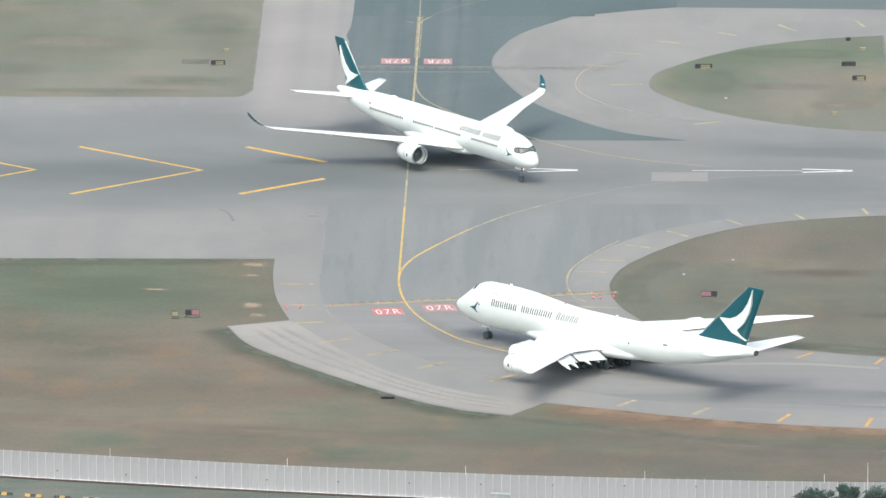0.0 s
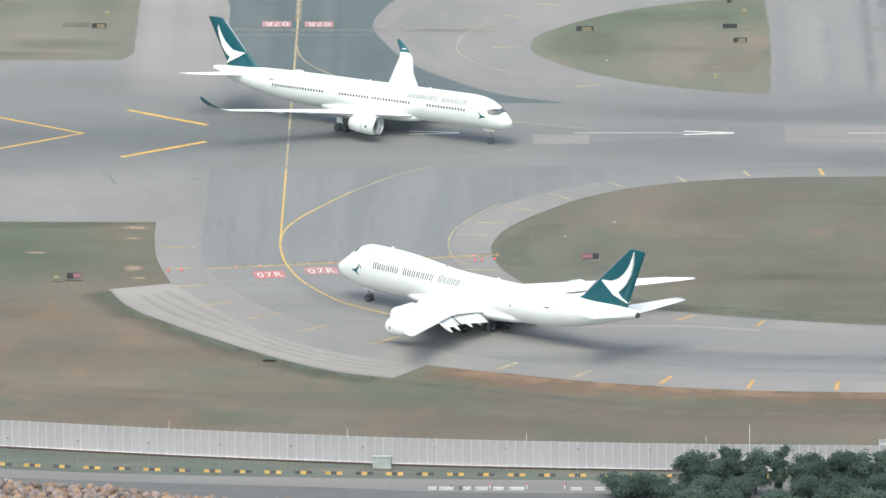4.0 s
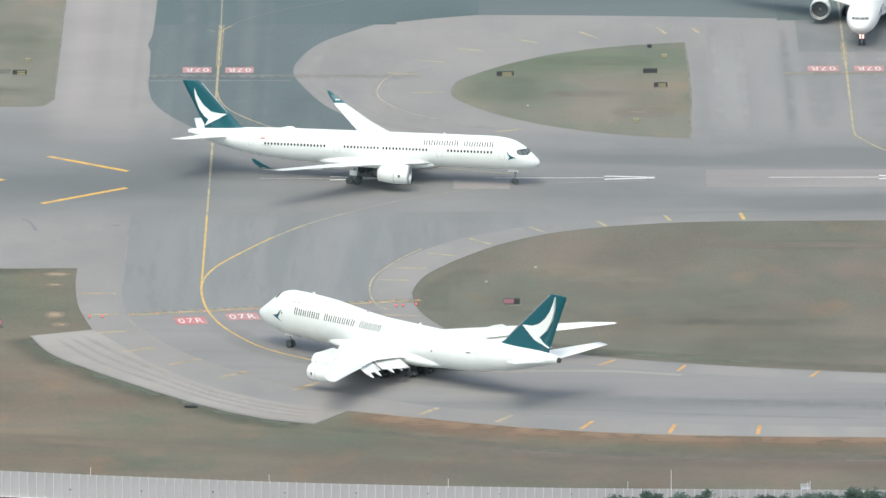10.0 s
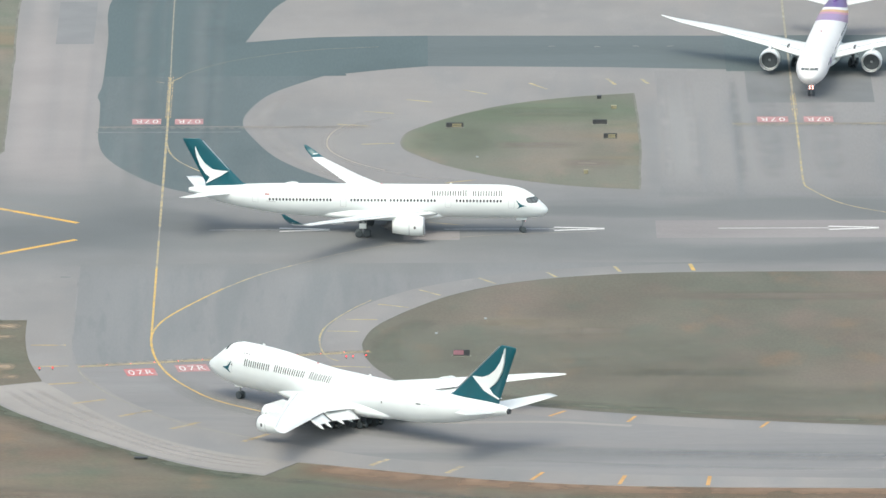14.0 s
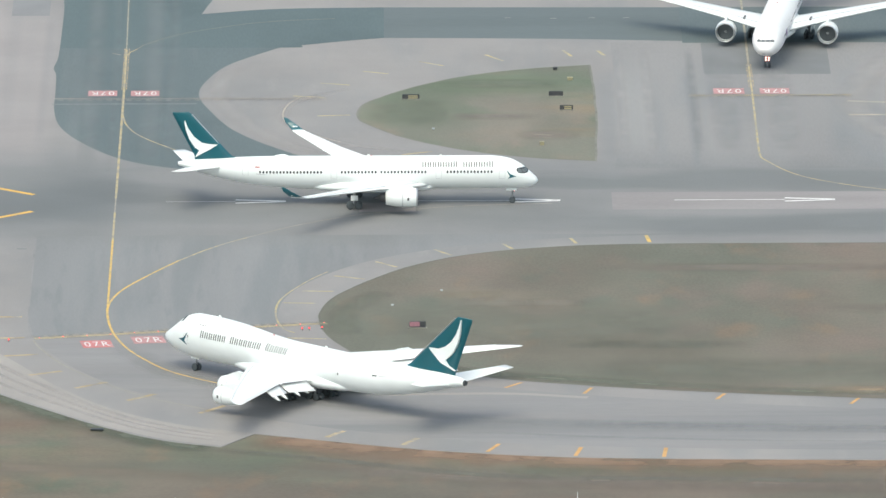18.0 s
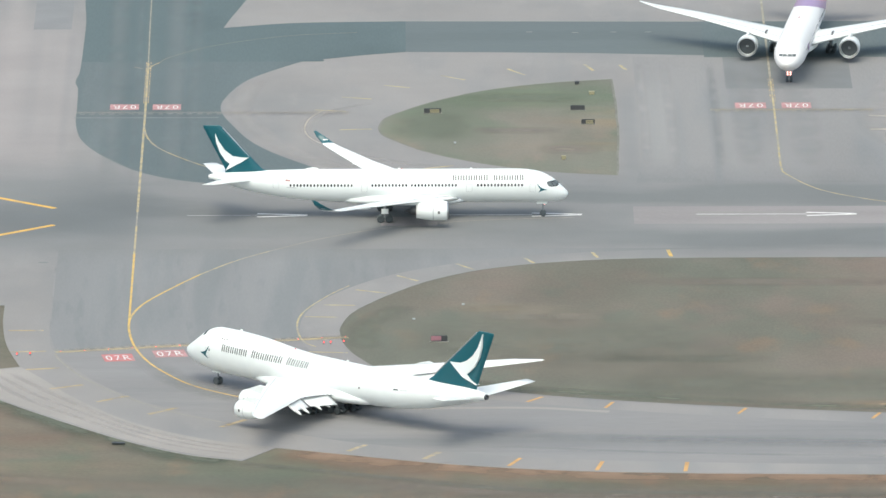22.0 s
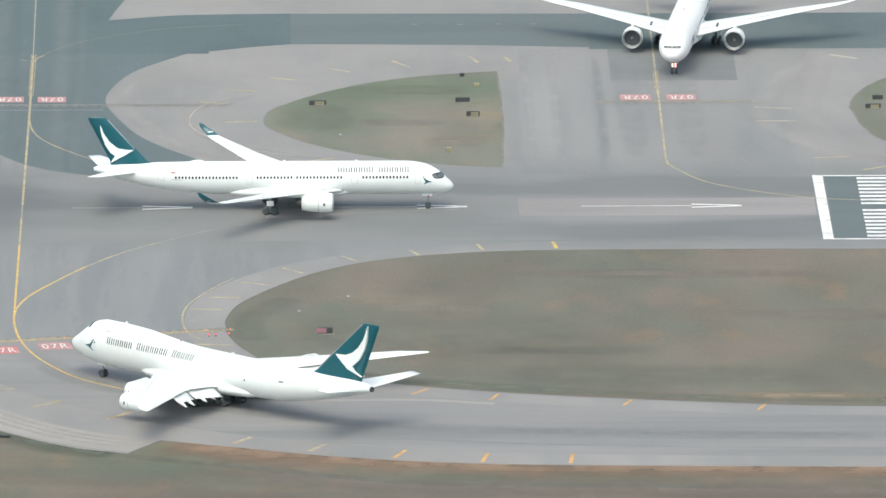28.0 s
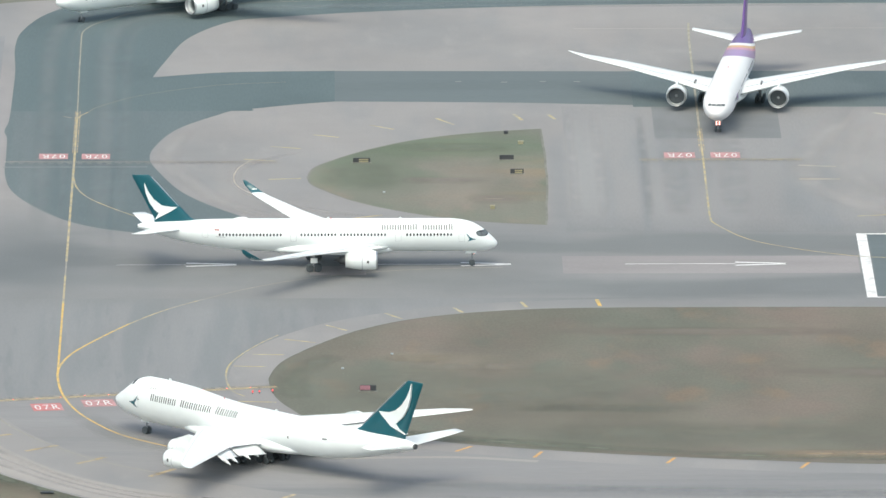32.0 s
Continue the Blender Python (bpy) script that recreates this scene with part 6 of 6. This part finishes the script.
# ---- signs, lamps and boxes on the grass ----
def guidance_sign(x, y, w, fronts, label, yaw=0):
    s = base("guidance_sign", pose(x, y, 0.03, 0, 0, yaw))
    part("plinth", box(w + 0.5, 1.1, 0.16, (0, 0, 0.05), 0.03), M_RUST, s, "concrete plinth")
    part("case", box(w, 0.34, 0.95, (0, 0, 0.72), 0.04), M_BLACK, s, "black sign case")
    k = sum(q[1] for q in fronts)
    x0 = -w / 2
    for mat, q, lab in fronts:
        ww = w * q / k
        part("face", box(ww - 0.08, 0.03, 0.82, (x0 + ww / 2, -0.185, 0.72), 0.01), mat, s, lab)
        x0 += ww
    for i in (-1, 1):
        part("leg", box(0.10, 0.10, 0.3, (i * w * 0.38, 0, 0.16)), M_DULL, s)
    return tagged(s, label, "sign", "guidance signs")


guidance_sign(54.9, -111.3, 2.9, ((M_SIGNR, 2, "red sign face"), (M_BLACK, 1.1, "black sign face")), "red and black lit guidance sign on the grass")
guidance_sign(-35.6, -128.0, 2.5, ((M_BLACK, 1.2, "black sign face"), (M_SIGNR, 1.6, "red sign face")), "black and red guidance sign on the grass")
guidance_sign(-38.6, -129.2, 1.1, ((M_SIGNY, 1, "yellow sign face"),), "small yellow guidance sign on the grass")


def backed_sign(x, y, w, label, boards=True):
    s = base("sign_box", pose(x, y, 0.03))
    part("case", box(w * 0.9, 0.4, 0.9, (0, 0, 0.5), 0.05), M_BLACK, s, "dark back of the case")
    if boards:
        for k in range(2):
            part("slat", box(w * 0.5, 0.06, 0.26, (0.1 * w, -0.24, 0.3 + 0.36 * k), 0.02), M_SIGNY, s, "dull yellow slat")
        for i in (-1, 1):
            part("brace", rod((i * w * 0.4, -0.3, 0.05), (i * w * 0.4, -1.0, 0.02), 0.05, n=6), M_DULL, s)
    part("foot", box(w, 1.0, 0.12, (0, -0.1, 0.04), 0.02), M_RUST, s)
    return tagged(s, label, "sign", "sign boxes")


backed_sign(54.5, 97, 3.6, "dark sign seen from behind with yellow slats on the grass")
backed_sign(-37.6, 99.6, 3.0, "dark sign box with pale slats on the grass")
backed_sign(82.0, 99.6, 3.0, "plain dark sign box on the grass", False)
backed_sign(83.8, 86.0, 2.8, "dark sign with long yellow slats on the grass")
backed_sign(159.6, 92.0, 3.2, "dark sign box with yellow slats on the far grass")
backed_sign(160.8, 100.5, 2.2, "plain dark sign box on the far grass", False)
paint("bare_strip", slab(rect(-44.6, 100.6, -39.4, 105.2), 0.042), M_VERGE, "dark strip of grass beside the sign box", "bare patches")


def ground_box(x, y, mat, label, w=1.3, h=0.7, top=None):
    s = base("ground_box", pose(x, y, 0.03))
    part("body", box(w, 0.9, h, (0, 0, h / 2), 0.06), mat, s)
    part("lid", box(w + 0.12, 1.0, 0.08, (0, 0, h + 0.02), 0.02), top or mat, s)
    return tagged(s, label, "box", "ground boxes")


ground_box(84.9, 115.4, M_SIGNY, "small yellowish box on the grass", 1.0, 0.5)
ground_box(78.8, 52.4, M_SIGNY, "small yellowish marker box on the grass", 0.8, 0.6)
ground_box(-36.4, 112.8, M_SIGNY, "small pale box on the grass", 0.9, 0.5)
ground_box(82.2, 125.4, M_BLACK, "small dark box at the island's corner", 0.8, 0.5)
ground_box(-0.2, -194.2, M_BLACK, "low dark drain box in the grass", 2.2, 0.2, M_BLACK)
ground_box(59.3, -79.5, M_LIGHTGREY, "small pale marker in the grass", 0.4, 0.12)
ground_box(50.5, -92, M_LIGHTGREY, "small pale marker in the grass", 0.4, 0.12)
ground_box(58.6, 68.0, M_LIGHTGREY, "small pale box in the grass", 0.4, 0.12)


def guard_lamp(x, y, label="red lit guard lamp on the taxiway edge"):
    s = base("guard_lamp", pose(x, y, 0.02))
    part("stem", rod((0, 0, 0), (0, 0, 0.28), 0.07), M_DULL, s)
    part("case", box(0.36, 0.24, 0.34, (0, 0, 0.45), 0.05), M_DULL, s)
    part("lens", rod((0, -0.12, 0.45), (0, -0.2, 0.45), 0.14, n=14), M_REDLIGHT, s, "glowing red lens")
    return tagged(s, label, "lamp", "guard lamps")


for x, y in ((34.6, -113.0), (35.8, -112.8), (38.1, -112.0), (-16.9, -121.6), (-19.2, -122.0)):
    guard_lamp(x, y)
stop_me = link("stop_bar_lamp", rod((0, 0, 0), (0, 0, 0.05), 0.11, n=10), M_REDLIGHT)
for i in range(13):
    k = i / 12
    o = tagged(new("stop_bar_lamp", stop_me), "small red light set in the holding line", "lamp", "stop bar lamps")
    o.matrix_basis = pose(-11.6 + 50 * k, -118.6 + 11.9 * k, 0.04)

# stains on the paving
paint("tar_streak", stripe(smooth_line([(-33.5, -35), (-31.8, -39), (-30.6, -46)]), 0.6, 0.024), M_PADD, "dark crooked tar streak", "paving stains")
paint("tar_streak", stripe([(-17.2, -41.2), (-15.4, -41.4)], 1.0, 0.024), M_PADD, "dark spot on the paving", "paving stains")


# ---- what moves ----
def roll(w, rows):
    """Turn a wheel by the way its airliner has gone."""
    rest, r = w.matrix_basis.copy(), w.matrix_basis.translation.z
    out, gone = [(0, rest)], 0.0
    for (t0, x0, y0, _), (t1, x1, y1, _) in zip(rows, rows[1:]):
        d = math.hypot(x1 - x0, y1 - y0)
        n = max(1, math.ceil(d / (r * 1.2)))
        for k in range(1, n + 1):
            out.append((t0 + (t1 - t0) * k / n, rest @ pose(0, 0, 0, 0, math.degrees((gone + d * k / n) / r) % 360)))
        gone += d
    walk(w, out)


def steer(gear, rows):
    """Turn the nose gear into the way that the nose goes."""
    x = [w for w in gear.children if w.name.startswith("wheel")][0].matrix_basis.translation.x
    out = []
    for (t0, x0, y0, a0), (t1, x1, y1, a1) in zip(rows, rows[1:]):
        d = Vector((x1 - x0, y1 - y0))
        ang = (math.degrees(math.atan2(d.y, d.x)) - (a0 + a1) / 2 + 180) % 360 - 180 if d.length / (t1 - t0) > 0.9 else 0.0
        m = pose(x, 0, 0, 0, 0, max(-62, min(62, ang))) @ pose(-x, 0, 0)
        if not out:
            out.append((0, m))
        out.append(((t0 + t1) / 2, m))
    walk(gear, [*out, (32, out[-1][1])])


def motions():
    turning = (
        (0, 23.59, -13.85, -55.6), (1, 28.4, -13.75, -49.5), (2, 32.75, -13.3, -43.6), (3, 36.85, -12.6, -38.4), (3.5, 38.9, -12.15, -35.7), (5.5, 46.15, -10.3, -26.9), (6, 47.85, -9.75, -25.0),
        (7, 51.2, -8.7, -21.1), (8, 54.45, -7.65, -17.4), (9, 57.55, -6.65, -14.2), (10, 60.5, -5.8, -11.7), (11, 63.4, -4.95, -9.2), (12, 66.3, -4.0, -6.8), (13, 68.85, -3.1, -4.7), (14, 71.2, -2.45, -3.2),
        (14.5, 72.25, -2.1, -2.6), (16.5, 75.55, -1.25, -0.8), (17, 76.25, -1.15, -0.5), (18, 77.4, -1.05, -0.1), (19, 78.25, -0.9, 0.0), (20, 78.78, -0.7, 0.0), (21, 78.98, -0.5, 0.0), (22, 79.02, -0.35, 0.0), (32, 79.05, -0.3, 0.0))
    taxiing = (
        (0, 118, 272.5, 181), (10, 74, 270.0, 182), (16, 45, 268, 184), (20, 27.0, 265.4, 187), (23.5, 13.5, 262.0, 192.5), (26, 6.4, 257.8, 198.5), (29, -0.6, 249.0, 206.5), (31.5, -5.0, 240.0, 213.2), (32, -5.6, 238.8, 214.3))
    for plane, rows in ((airliner, turning), (follower, taxiing)):
        walk(plane, [(t, pose(x, y, 0, 0, 0, a)) for t, x, y, a in rows])
        for gear in plane.children:
            if gear.name.startswith("nose_gear"):
                steer(gear, rows)
            for w in gear.children:
                if w.name.startswith("wheel"):
                    roll(w, rows)


motions()
